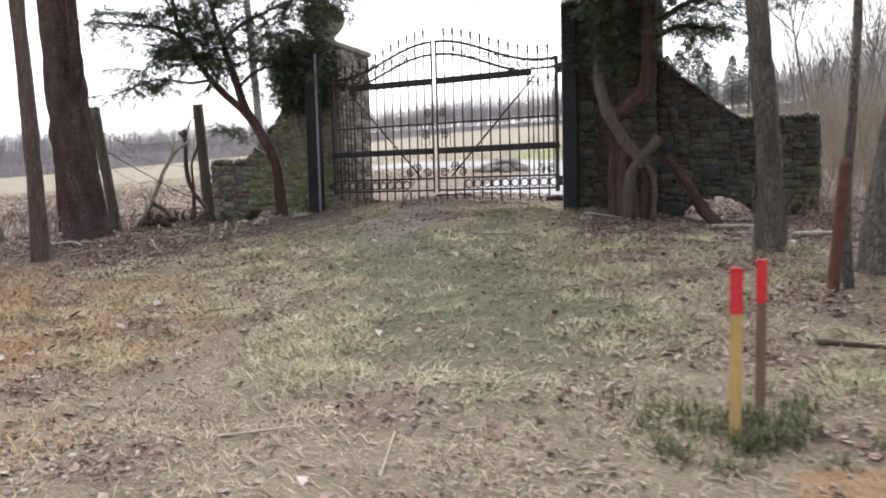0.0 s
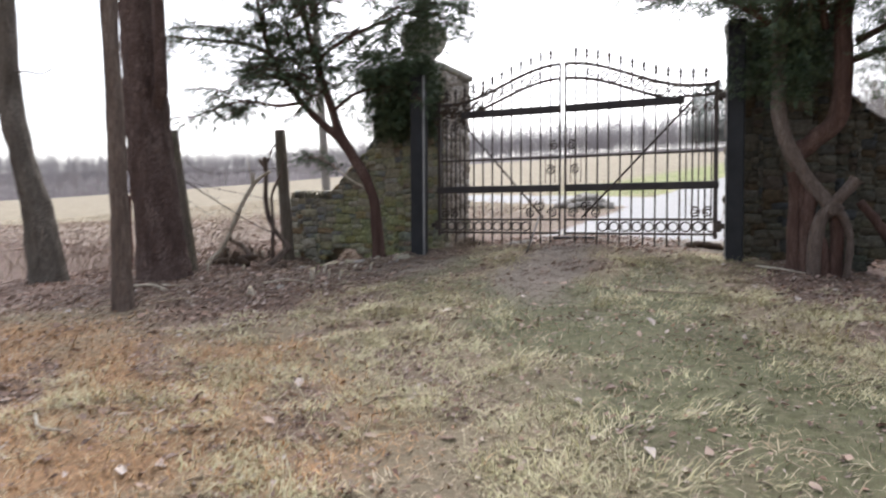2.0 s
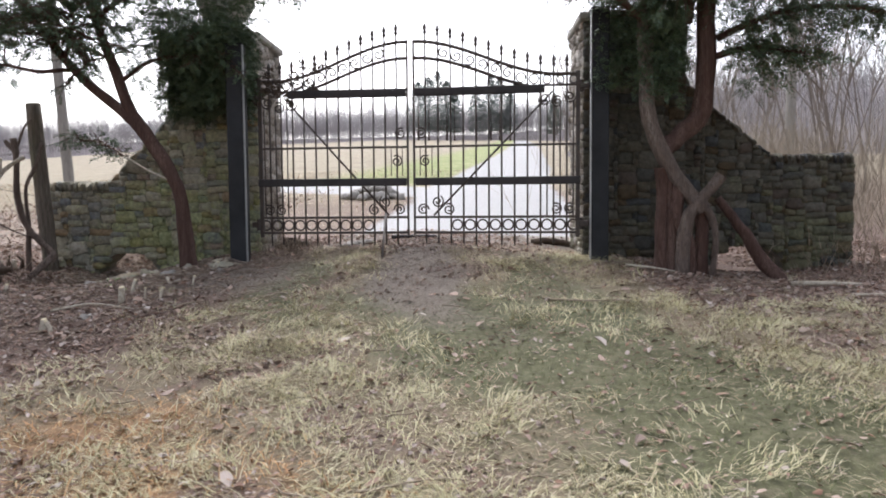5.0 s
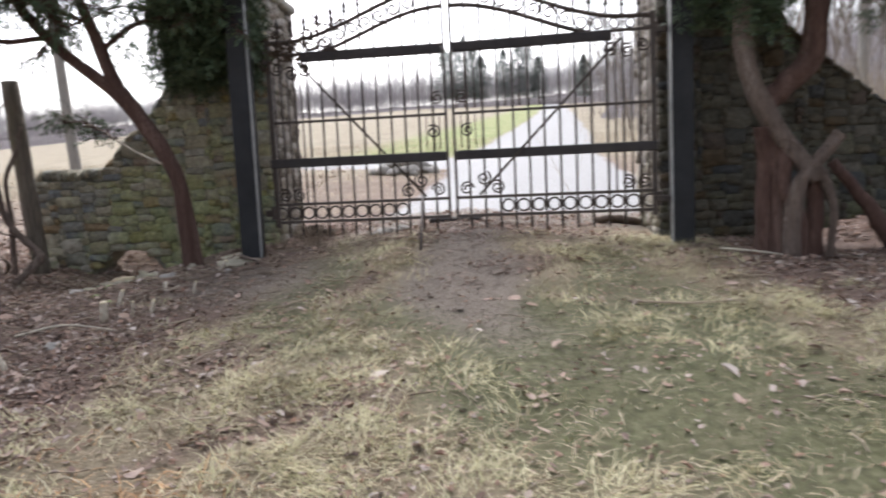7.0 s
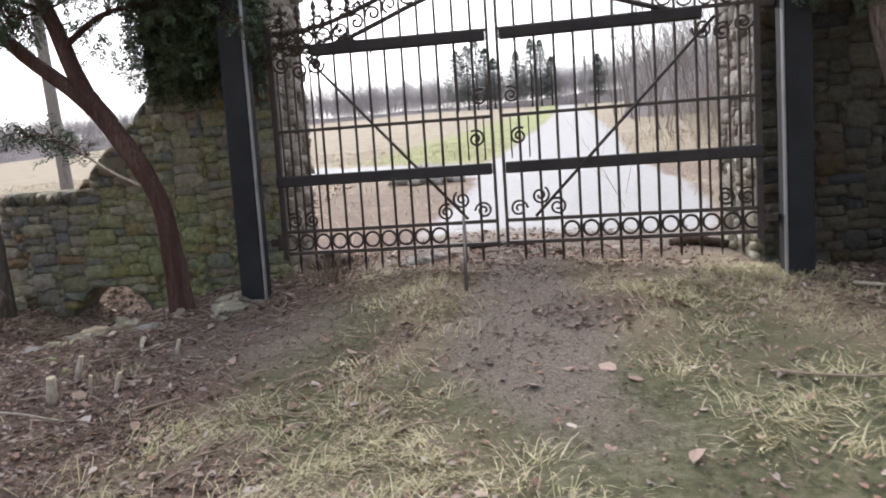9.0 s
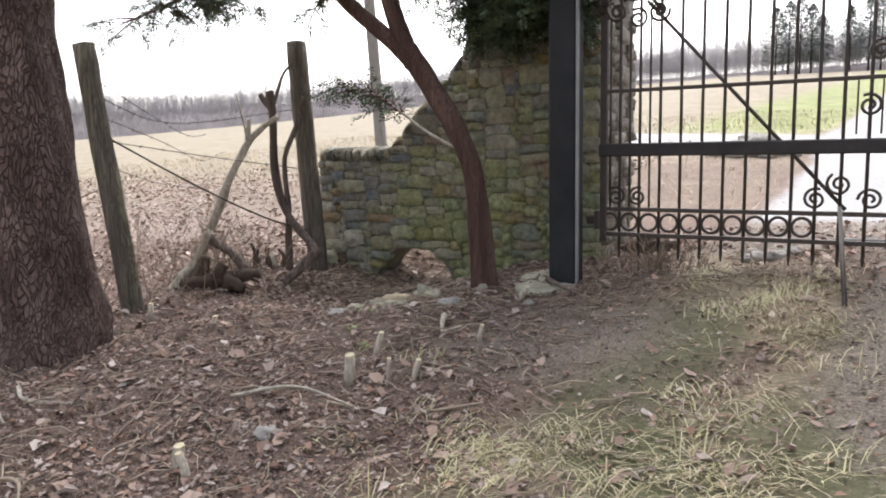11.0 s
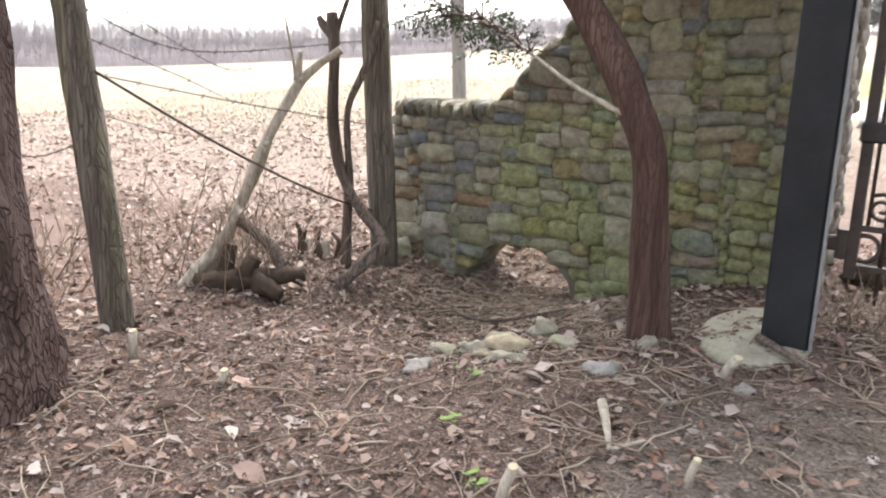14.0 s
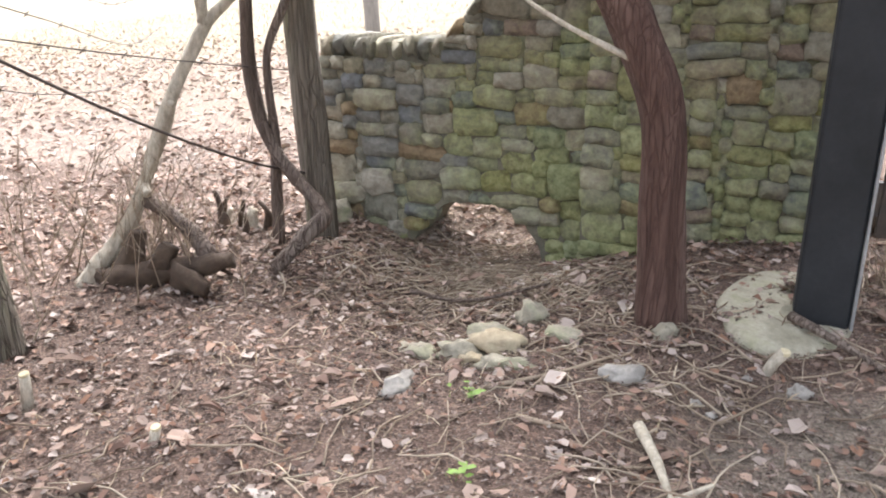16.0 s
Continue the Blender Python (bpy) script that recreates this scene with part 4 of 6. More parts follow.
def yew_left():
    z0 = hz(-7.52, 9.93)
    e = empty("yew_tree", (-7.52, 9.93, z0), "red-barked yew tree leaning, forked, with sparse dark green sprays", "tree", "yews by the gate pillars")
    rnd = random.Random(31)
    twigs, items = Shape(), []
    trunk = Shape()
    limb(trunk, [(-7.5, 9.93, z0 - 0.15), (-7.53, 9.92, 1.0), (-7.56, 9.9, 1.36), (-7.65, 9.9, 1.6), (-7.82, 9.9, 1.9), (-8.02, 9.9, 2.2), (-8.12, 9.9, 2.33)], 0.078, 0.084, 44, 18, 0.16, 0.35, 2.0, 0.025)
    part("trunk", trunk, M_YEW, e)
    limbs = [
        ([(-8.06, 9.9, 2.22), (-8.2, 9.9, 2.55), (-8.3, 9.9, 2.87), (-8.44, 9.9, 3.25), (-8.55, 9.88, 3.6), (-8.69, 9.85, 4.12), (-8.8, 9.7, 5.0)], 0.078, 0.035),
        ([(-8.08, 9.9, 2.26), (-8.3, 9.9, 2.46), (-8.6, 9.9, 2.7), (-8.87, 9.9, 2.98), (-9.15, 9.9, 3.33), (-9.27, 9.9, 3.53), (-9.45, 9.9, 3.85), (-9.6, 9.85, 4.6)], 0.072, 0.03),
        ([(-8.8, 9.88, 2.9), (-8.92, 9.85, 2.9), (-9.2, 9.82, 2.88), (-9.6, 9.8, 2.96), (-9.95, 9.75, 2.97), (-10.4, 9.7, 2.86), (-10.8, 9.6, 2.75)], 0.028, 0.008),
        ([(-9.35, 9.9, 3.68), (-9.75, 9.85, 3.88), (-10.39, 9.8, 3.99), (-11.2, 9.6, 4.1)], 0.045, 0.012),
        ([(-8.5, 9.88, 3.5), (-8.2, 9.7, 3.62), (-7.8, 9.7, 3.8), (-7.2, 9.75, 4.0), (-6.7, 9.8, 4.1), (-6.35, 9.8, 4.3)], 0.035, 0.008),
        ([(-8.25, 9.88, 2.75), (-7.95, 10.0, 3.0), (-7.6, 10.2, 3.1), (-7.1, 10.35, 3.0)], 0.03, 0.01),
        ([(-8.66, 9.8, 4.0), (-8.2, 9.5, 4.3), (-7.6, 9.4, 4.5)], 0.03, 0.008),
        ([(-7.62, 9.85, 1.56), (-7.78, 9.9, 1.62), (-8.02, 10.0, 1.72), (-8.35, 10.2, 1.88), (-8.7, 10.4, 2.05), (-9.1, 10.5, 2.15)], 0.016, 0.005),
        ([(-8.7, 9.8, 4.2), (-9.0, 9.5, 4.6), (-9.6, 9.2, 4.8)], 0.025, 0.008),
        ([(-9.45, 9.9, 3.9), (-9.3, 9.6, 4.4), (-9.0, 9.3, 4.7)], 0.025, 0.008),
        ([(-8.35, 9.88, 3.02), (-8.75, 9.7, 3.2), (-9.0, 9.6, 3.25), (-9.5, 9.5, 3.5)], 0.018, 0.006),
        ([(-8.9, 9.88, 3.05), (-8.75, 9.8, 3.5), (-8.95, 9.7, 4.0)], 0.02, 0.008),
    ]
    for k, (pts, a, b) in enumerate(limbs):
        sh = Shape()
        line = limb(sh, pts, a, b, 26, 8 if a > 0.03 else 6, 0.16, 0.0, k * 3.1)
        bough = part("limb", sh, M_DEAD if k == 7 else M_YEW, e)
        if k == 7:
            bough_sprays(line, items, rnd, 0.6, 7, 0.34, 0.16, twigs)
            continue
        bough_sprays(line, items, rnd, 0.4, 4, 0.5, 0.13, twigs)
        for q in range(8):
            i = rnd.randint(int(len(line) * 0.38), len(line) - 2)
            d = Vector((rnd.uniform(-1, 1), rnd.uniform(-0.8, 0.8), rnd.uniform(-0.25, 0.4))).normalized() * rnd.uniform(0.4, 1.0)
            sub = curve_through([line[i], line[i] + d * 0.5 + Vector((0, 0, 0.05)), line[i] + d + Vector((0, 0, -0.08))], 10)
            tube = Shape().tube(sub, [0.012 - 0.009 * j / (len(sub) - 1) for j in range(len(sub))], 6)
            part("branch", tube, M_YEW).parent = bough
            bough_sprays(sub, items, rnd, 0.3, 4, 0.26, 0.12, twigs)
    tagged(part("twig_growth", twigs, M_YEW, e), kind="stuff")
    curtain(items, rnd, (-8.12, 10.55, 2.2), (-6.88, 10.92, 3.55), 3400, 0.13)
    curtain(items, rnd, (-7.6, 10.05, 2.3), (-6.75, 10.6, 3.5), 1500, 0.13)
    mass(items, rnd, (-7.45, 10.45, 3.78), (0.75, 0.4, 0.34), 900, 0.13)
    mass(items, rnd, (-6.45, 9.85, 3.95), (0.6, 0.35, 0.32), 420, 0.13)
    mass(items, rnd, (-6.5, 9.85, 4.25), (0.62, 0.4, 0.42), 480, 0.13)
    mass(items, rnd, (-8.45, 9.85, 3.75), (0.75, 0.45, 0.6), 620, 0.12)
    mass(items, rnd, (-9.35, 9.8, 3.75), (0.7, 0.4, 0.5), 380, 0.12)
    mass(items, rnd, (-10.1, 9.7, 3.75), (0.7, 0.4, 0.4), 300, 0.12)
    mass(items, rnd, (-7.95, 10.0, 3.05), (0.32, 0.35, 0.5), 260, 0.12)
    mass(items, rnd, (-7.35, 9.85, 3.35), (0.6, 0.5, 0.3), 700, 0.13)
    mass(items, rnd, (-8.9, 9.6, 5.6), (1.8, 1.2, 0.6), 900, 0.2)
    mass(items, rnd, (-7.3, 10.2, 4.9), (1.3, 1.0, 0.5), 900, 0.2)
    part("crown", spray_mesh(items, 3), M_NEEDLE, e, smooth=False)


def yew_right():
    z0 = hz(-1.7, 9.75)
    e = empty("yew_tree", (-1.7, 9.75, z0), "old twisted many-stemmed yew against the dark pillar", "tree", "yews by the gate pillars")
    rnd = random.Random(77)
    twigs, items = Shape(), []
    stems = [
        ([(-1.46, 9.52, 1.17), (-1.63, 9.55, 1.39), (-1.87, 9.57, 1.72), (-2.04, 9.58, 2.12), (-2.09, 9.6, 2.4), (-2.08, 9.65, 2.72), (-2.06, 9.75, 3.3), (-1.98, 9.8, 4.4)], 0.085, 0.085),
        ([(-1.92, 9.62, 1.82), (-1.82, 9.64, 1.93), (-1.7, 9.65, 2.02), (-1.48, 9.65, 2.24), (-1.42, 9.65, 2.5), (-1.41, 9.65, 2.89), (-1.42, 9.65, 3.49), (-1.3, 9.6, 4.6)], 0.105, 0.095),
        ([(-1.27, 9.5, 1.56), (-1.33, 9.5, 1.48), (-1.5, 9.5, 1.28), (-1.62, 9.5, 1.12), (-1.67, 9.5, 0.9), (-1.69, 9.5, z0 - 0.15)], 0.055, 0.075),
        ([(-1.52, 9.5, 1.22), (-1.42, 9.48, 1.15), (-1.35, 9.48, 1.0), (-1.33, 9.48, 0.8), (-1.37, 9.48, z0 - 0.1)], 0.045, 0.035),
        ([(-1.9, 9.6, 1.66), (-1.89, 9.62, 1.2), (-1.93, 9.6, z0 - 0.15)], 0.07, 0.075),
        ([(-1.72, 9.56, 1.45), (-1.76, 9.55, 1.15), (-1.62, 9.54, 0.78), (-1.57, 9.55, z0 - 0.15)], 0.065, 0.07),
        ([(-1.84, 9.62, 1.55), (-1.8, 9.6, 1.0), (-1.81, 9.58, z0 - 0.15)], 0.06, 0.065),
        ([(-1.5, 9.56, 1.3), (-1.46, 9.58, 1.0), (-1.45, 9.58, z0 - 0.15)], 0.06, 0.08),
    ]
    for k, (pts, a, b) in enumerate(stems):
        sh = Shape()
        limb(sh, pts, a, b, 44, 14, 0.22, 0.45, 11.0 + k * 4, 0.02)
        part("stem", sh, M_YEW if k in (1, 4, 5, 6, 7) else M_VINE, e)
    boughs = [
        [(-1.95, 9.8, 3.2), (-2.4, 9.6, 3.55), (-2.9, 9.4, 3.75), (-3.3, 9.2, 3.7)],
        [(-1.92, 9.8, 3.9), (-2.3, 9.5, 4.3), (-2.9, 9.2, 4.5), (-3.4, 9.0, 4.3)],
        [(-1.3, 9.65, 3.1), (-0.8, 9.5, 3.3), (-0.2, 9.3, 3.35), (0.4, 9.1, 3.2)],
        [(-1.25, 9.62, 3.8), (-0.6, 9.4, 4.0), (0.1, 9.2, 4.0), (0.8, 9.0, 3.8)],
        [(-1.33, 9.65, 2.9), (-1.0, 9.4, 2.95), (-0.6, 9.2, 2.85)],
        [(-1.6, 9.7, 3.3), (-1.7, 9.3, 3.6), (-1.9, 9.0, 3.6)],
    ]
    for k, pts in enumerate(boughs):
        sh = Shape()
        line = limb(sh, pts, 0.045, 0.012, 18, 7, 0.12, 0, k * 2.2)
        part("limb", sh, M_YEW, e)
        bough_sprays(line, items, rnd, 0.15, 6, 0.6, 0.18, twigs)
    tagged(part("twig_growth", twigs, M_YEW, e), kind="stuff")
    curtain(items, rnd, (-2.62, 9.75, 2.5), (-1.5, 10.3, 4.0), 1700, 0.15)
    curtain(items, rnd, (-2.2, 9.4, 2.15), (-1.75, 9.75, 3.6), 520, 0.14)
    mass(items, rnd, (-1.75, 9.6, 4.0), (1.2, 0.6, 0.55), 1500, 0.16)
    mass(items, rnd, (-0.5, 9.4, 3.6), (0.9, 0.6, 0.45), 360, 0.15)
    mass(items, rnd, (-1.3, 9.9, 5.2), (2.2, 1.6, 0.8), 2400, 0.26)
    mass(items, rnd, (-0.9, 9.6, 4.4), (1.6, 1.0, 0.5), 400, 0.18)
    mass(items, rnd, (-0.6, 9.4, 3.25), (0.8, 0.5, 0.4), 520, 0.14)
    mass(items, rnd, (0.35, 9.2, 3.5), (0.75, 0.5, 0.5), 480, 0.14)
    mass(items, rnd, (-0.95, 9.4, 2.75), (0.35, 0.3, 0.35), 130, 0.13)
    part("crown", spray_mesh(items, 5), M_NEEDLE, e, smooth=False)


yew_left()
yew_right()


# ---- trees, posts and stakes ----
def trunk_tree(name, pts, r0, r1, label, mat, flare, branches=(), seed=1.0, sides=26, rough=0.12, lobes=0.3):
    x, y = pts[0][0], pts[0][1]
    e = empty(name, (x, y, hz(x, y)), label, "tree", "bare trees along the fence")
    sh = Shape()
    limb(sh, [(x, y, hz(x, y) - 0.2)] + pts[1:], r0, r1, 70, sides, rough, lobes, seed, flare)
    part("trunk", sh, mat, e)
    for k, (bp, a, b) in enumerate(branches):
        s2 = Shape()
        limb(s2, bp, a, b, 16, 8, 0.12, 0, seed + k)
        part("branch", s2, mat, e)
    return e


trunk_tree("tree", [(-9.68, 7.87, 0), (-9.84, 7.9, 1.1), (-9.97, 7.92, 2.3), (-10.08, 7.93, 3.4), (-10.2, 7.95, 5.0), (-10.35, 7.95, 7.5)], 0.33, 0.2, "thick furrowed dark-barked tree trunk, bare, at the fence line", M_BARK, 0.13,
           [([(-9.9, 7.9, 2.55), (-9.7, 7.85, 2.8), (-9.63, 7.8, 3.1), (-9.62, 7.75, 4.6), (-9.6, 7.7, 6.0)], 0.11, 0.06)], 3.0, 40, 0.16)
trunk_tree("tree", [(-8.6, 6.1, 0), (-8.63, 6.1, 1.3), (-8.68, 6.1, 2.7), (-8.74, 6.1, 4.0), (-8.8, 6.1, 6.5)], 0.095, 0.075, "slim straight grey-brown tree trunk among leaf litter", M_VINE, 0.04, (), 5.0, 16)
trunk_tree("tree", [(-11.3, 7.4, 0), (-11.5, 7.4, 1.2), (-11.75, 7.4, 1.9), (-12.0, 7.4, 2.8), (-12.05, 7.4, 4.0), (-12.2, 7.4, 6.5)], 0.17, 0.12, "curved grey tree trunk at the field edge", M_BARK_GREY, 0.12,
           [([(-11.98, 7.4, 3.2), (-11.5, 7.3, 3.15), (-11.0, 7.1, 3.05), (-10.6, 7.0, 3.1)], 0.012, 0.004)], 7.0, 20)
trunk_tree("tree", [(0.04, 7.2, 0), (0.0, 7.2, 1.2), (-0.1, 7.2, 2.4), (-0.18, 7.2, 3.4), (-0.25, 7.2, 5.5)], 0.115, 0.085, "slender grey-barked tree trunk near the east wall", M_BARK_GREY, 0.07, (), 9.0, 18)
trunk_tree("tree", [(0.83, 6.3, 0), (0.9, 6.3, 1.0), (1.0, 6.3, 1.8), (1.1, 6.3, 4.0)], 0.15, 0.1, "leaning grey tree trunk beside a rusty fence post", M_BARK_GREY, 0.08, (), 12.0, 18)
trunk_tree("tree", [(0.55, 5.75, 0), (0.52, 5.75, 0.9), (0.56, 5.75, 1.9), (0.62, 5.75, 4.5)], 0.04, 0.03, "thin grey sapling stem behind a rusty post", M_BARK_GREY, 0.01, (), 14.0, 10)


def fence_post(base, top, r, label, mat, sides=14):
    x, y = base
    e = Shape()
    b, t = Vector((x, y, hz(x, y) - 0.15)), Vector(top)
    n = 14
    e.tube([b.lerp(t, i / n) for i in range(n + 1)], [r * (1.08 - 0.12 * i / n) for i in range(n + 1)], sides, 0.14, 0.2, x * 3)
    return tagged(part("fence_post", e, mat), label, "fence post", "old wire fence posts")


fence_post((-10.08, 8.87), (-10.44, 8.87, 2.45), 0.085, "round weathered wooden fence post, mossy foot, leaning", M_POSTWOOD)
fence_post((-9.68, 10.76), (-9.86, 10.78, 2.63), 0.095, "tall weathered wooden fence post at the wall's end", M_POSTWOOD)
fence_post((-11.35, 8.85), (-11.35, 8.85, 1.5), 0.06, "short rust-brown post beyond the tree", M_RUST, 8)
fence_post((0.41, 5.6), (0.49, 5.6, 1.12), 0.04, "rusty red steel fence post", M_RUST, 8)


def stake(x, y, top, w, mat, label, lean=0.0, tip=0.22):
    z = hz(x, y)
    e = empty("survey_stake", (x, y, z), label, "stake", "survey stakes")
    c = z + (top - tip - z) / 2
    part("shaft", Shape().box((x, y, c - 0.04), (w, 0.02, top - tip - z + 0.08), 0.003), mat, e, smooth=False)
    part("painted_tip", Shape().box((x, y, top - tip / 2), (w + 0.002, 0.022, tip - 0.001), 0.003), M_REDTIP, e, "bright red painted top", False)
    return e


stake(-0.265, 2.84, 0.575, 0.054, M_STAKE, "pale new wooden survey stake with a red painted top")
stake(-0.15, 3.14, 0.585, 0.048, M_STAKE_OLD, "greyed wooden survey stake with a red painted top")


def dead_snag():
    z = hz(-10.36, 9.58)
    e = empty("dead_branch", (-10.36, 9.58, z), "bare barkless dead bough leaning over a root clump", "dead branch")
    sh = Shape()
    limb(sh, [(-10.4, 9.55, z - 0.03), (-10.34, 9.62, z + 0.1), (-10.26, 9.76, 0.66), (-10.145, 9.93, 1.11), (-10.06, 9.99, 1.36), (-9.98, 10.06, 1.55), (-9.9, 10.12, 1.72)], 0.042, 0.03, 50, 12, 0.55, 0.5, 4.0, 0.02)
    part("bough", sh, M_DEAD, e)
    for k, (pts, a, b) in enumerate((
        ([(-9.92, 10.11, 1.69), (-9.82, 10.18, 1.8), (-9.68, 10.24, 1.9)], 0.036, 0.024),
        ([(-9.93, 10.1, 1.68), (-9.94, 10.08, 1.84), (-9.99, 10.06, 2.1)], 0.018, 0.006),
        ([(-9.92, 10.1, 1.7), (-9.88, 10.08, 1.88)], 0.026, 0.016),
        ([(-10.1, 9.98, 1.26), (-10.04, 9.94, 1.3)], 0.026, 0.02),
        ([(-10.2, 9.84, 0.88), (-10.13, 9.8, 0.84)], 0.03, 0.024),
    )):
        s2 = Shape()
        limb(s2, pts, a, b, 12, 9, 0.3, 0.2, k)
        part("stub", s2, M_DEAD, e)


dead_snag()


def root_clump():
    e = empty("root_clump", (-10.05, 9.72, hz(-10.05, 9.72)), "dark upturned root clump on the leaf litter", "root clump")
    rnd = random.Random(8)
    z = hz(-10.05, 9.75)
    thick = [
        ([(-10.42, 9.66, z + 0.05), (-10.25, 9.62, z + 0.03), (-10.1, 9.66, z + 0.06), (-9.95, 9.72, z + 0.08), (-9.78, 9.8, z + 0.12), (-9.66, 9.86, z + 0.14)], 0.075, 0.05),
        ([(-10.2, 9.66, z + 0.05), (-10.17, 9.7, z + 0.17), (-10.14, 9.72, z + 0.28)], 0.06, 0.038),
        ([(-10.02, 9.7, z + 0.08), (-9.98, 9.72, z + 0.17), (-9.96, 9.74, z + 0.22)], 0.06, 0.05),
        ([(-9.9, 9.72, z + 0.06), (-9.78, 9.68, z + 0.06), (-9.7, 9.7, z + 0.03)], 0.07, 0.04),
        ([(-10.38, 9.7, z + 0.04), (-10.3, 9.74, z + 0.1), (-10.2, 9.78, z + 0.08)], 0.05, 0.04),
    ]
    for k, (pts, a, b) in enumerate(thick):
        sh = Shape()
        limb(sh, pts, a, b, 30, 12, 0.6, 0.5, k * 5.0)
        part("root", sh, M_ROOT, e)
    sh = Shape()
    limb(sh, [(-10.23, 9.85, 0.81), (-10.08, 9.85, 0.74), (-9.93, 9.85, 0.67), (-9.78, 9.83, z + 0.14)], 0.036, 0.05, 22, 10, 0.3, 0.3, 2)
    part("root", sh, M_VINE, e, "bare grey-brown upturned root")
    for k in range(12):
        a, ln = rnd.uniform(-0.3, 3.4), rnd.uniform(0.12, 0.3)
        x, y = -10.05 + rnd.uniform(-0.35, 0.35), 9.74 + rnd.uniform(-0.08, 0.12)
        pts = [(x, y, z - 0.02)]
        for i in range(1, 4):
            pts.append((x + ln * i / 3 * math.cos(a), y + 0.3 * ln * i / 3 * math.sin(a), z + 0.03 + rnd.uniform(0.0, 0.16) * i / 3))
        sh = Shape()
        limb(sh, pts, rnd.uniform(0.015, 0.03), 0.008, 14, 7, 0.5, 0.3, k * 5.0)
        part("root", sh, M_ROOT, e)


root_clump()


def rotten_stump():
    """A low broken stump with splinters among the leaves behind the root clump."""
    x, y = -10.18, 10.55
    z = hz(x, y)
    e = empty("rotten_stump", (x, y, z), "small rotten broken stump in the leaf litter", "stump")
    rnd = random.Random(19)
    for k in range(9):
        px, py = x + rnd.uniform(-0.16, 0.2), y + rnd.uniform(-0.05, 0.06)
        top = rnd.uniform(0.06, 0.2) + (0.12 if k == 2 else 0)
        sh = Shape()
        limb(sh, [(px, py, z - 0.05), (px + rnd.uniform(-.03, .03), py, z + top * 0.6), (px + rnd.uniform(-.06, .06), py, z + top)], rnd.uniform(0.025, 0.045), 0.012, 12, 8, 0.6, 0.4, k * 2.0)
        part("splinter", sh, M_ROOT if k % 3 else M_DEAD, e)


rotten_stump()


def vine():
    e = empty("vine", (-9.6, 10.4, hz(-9.6, 10.4)), "thick twisted old vine beside the fence post", "vine")
    for k, (pts, a, b) in enumerate((
        ([(-9.45, 10.42, 0.63), (-9.5, 10.44, 0.69), (-9.59, 10.45, 0.78), (-9.72, 10.46, 0.9), (-9.82, 10.46, 1.03), (-9.89, 10.46, 1.2), (-9.93, 10.46, 1.45), (-9.92, 10.46, 1.9), (-9.96, 10.48, 2.15)], 0.042, 0.036),
        ([(-9.84, 10.5, hz(-9.84, 10.5) - 0.03), (-9.83, 10.5, 0.8), (-9.82, 10.5, 1.08), (-9.84, 10.5, 1.4), (-9.82, 10.51, 1.58), (-9.7, 10.54, 1.84), (-9.66, 10.6, 2.1)], 0.032, 0.022),
        ([(-9.92, 10.46, 1.98), (-10.02, 10.46, 2.08), (-10.06, 10.46, 2.12)], 0.035, 0.02),
        ([(-9.92, 10.48, 2.02), (-9.85, 10.55, 2.3), (-9.8, 10.65, 2.42)], 0.018, 0.01),
        ([(-9.44, 10.43, 0.66), (-9.5, 10.34, 0.56), (-9.64, 10.17, hz(-9.64, 10.17) + 0.03)], 0.045, 0.05),
    )):
        sh = Shape()
        limb(sh, pts, a, b, 40, 10, 0.28, 0.35, 20 + k * 3)
        part("stem", sh, M_VINE, e)


vine()


def wire_strands():
    rows = [[(-10.3, 8.85, 1.75), (-10.0, 9.5, 1.32), (-9.85, 10.2, 0.98), (-9.72, 10.78, 0.78)], [(-10.36, 8.86, 2.05), (-10.3, 9.6, 1.85), (-9.9, 10.85, 2.0)], [(-10.34, 8.86, 1.9), (-10.9, 10.0, 1.7), (-11.8, 11.4, 1.5), (-12.6, 12.6, 1.6)], [(-10.3, 8.86, 1.7), (-9.98, 9.7, 1.55), (-9.83, 10.85, 1.4)], [(-11.35, 8.85, 1.35), (-10.8, 8.83, 1.22), (-10.22, 8.84, 1.35)], [(-10.4, 8.87, 2.2), (-11.1, 10.1, 1.95), (-12.2, 11.6, 1.8), (-13.2, 12.9, 1.85)], [(-10.3, 8.87, 1.5), (-10.95, 10.0, 1.3), (-11.9, 11.4, 1.2), (-12.8, 12.6, 1.3)]]
    for k, pts in enumerate(rows):
        sh = Shape()
        line = curve_through(pts, 30)
        sh.tube(line, [0.008 if k == 0 else 0.0035] * len(line), 5)
        if k:
            for i in range(2, len(line) - 1, 3):
                p = line[i]
                for d in ((0.012, 0.01, 0.015), (-0.012, 0.008, 0.012)):
                    sh.tube([p - Vector(d), p + Vector(d)], [0.002, 0.002], 4)
        tagged(part("barbed_wire" if k else "vine_cable", sh, M_WIRE), "slack rusty barbed wire strand between fence posts" if k else "thick slack cable hanging from the fence post", "fence wire", "fence wires")


wire_strands()

# fallen log by the east wall and utility poles
sh = Shape()
limb(sh, [(-0.52, 9.68, hz(-0.52, 9.68) - 0.03), (-0.75, 9.7, 0.62), (-0.92, 9.75, 0.91), (-1.21, 9.82, 1.31)], 0.085, 0.05, 24, 12, 0.35, 0.3, 3)
tagged(part("fallen_log", sh, M_YEW), "broken log leaning against the dark rubble wall", "log")


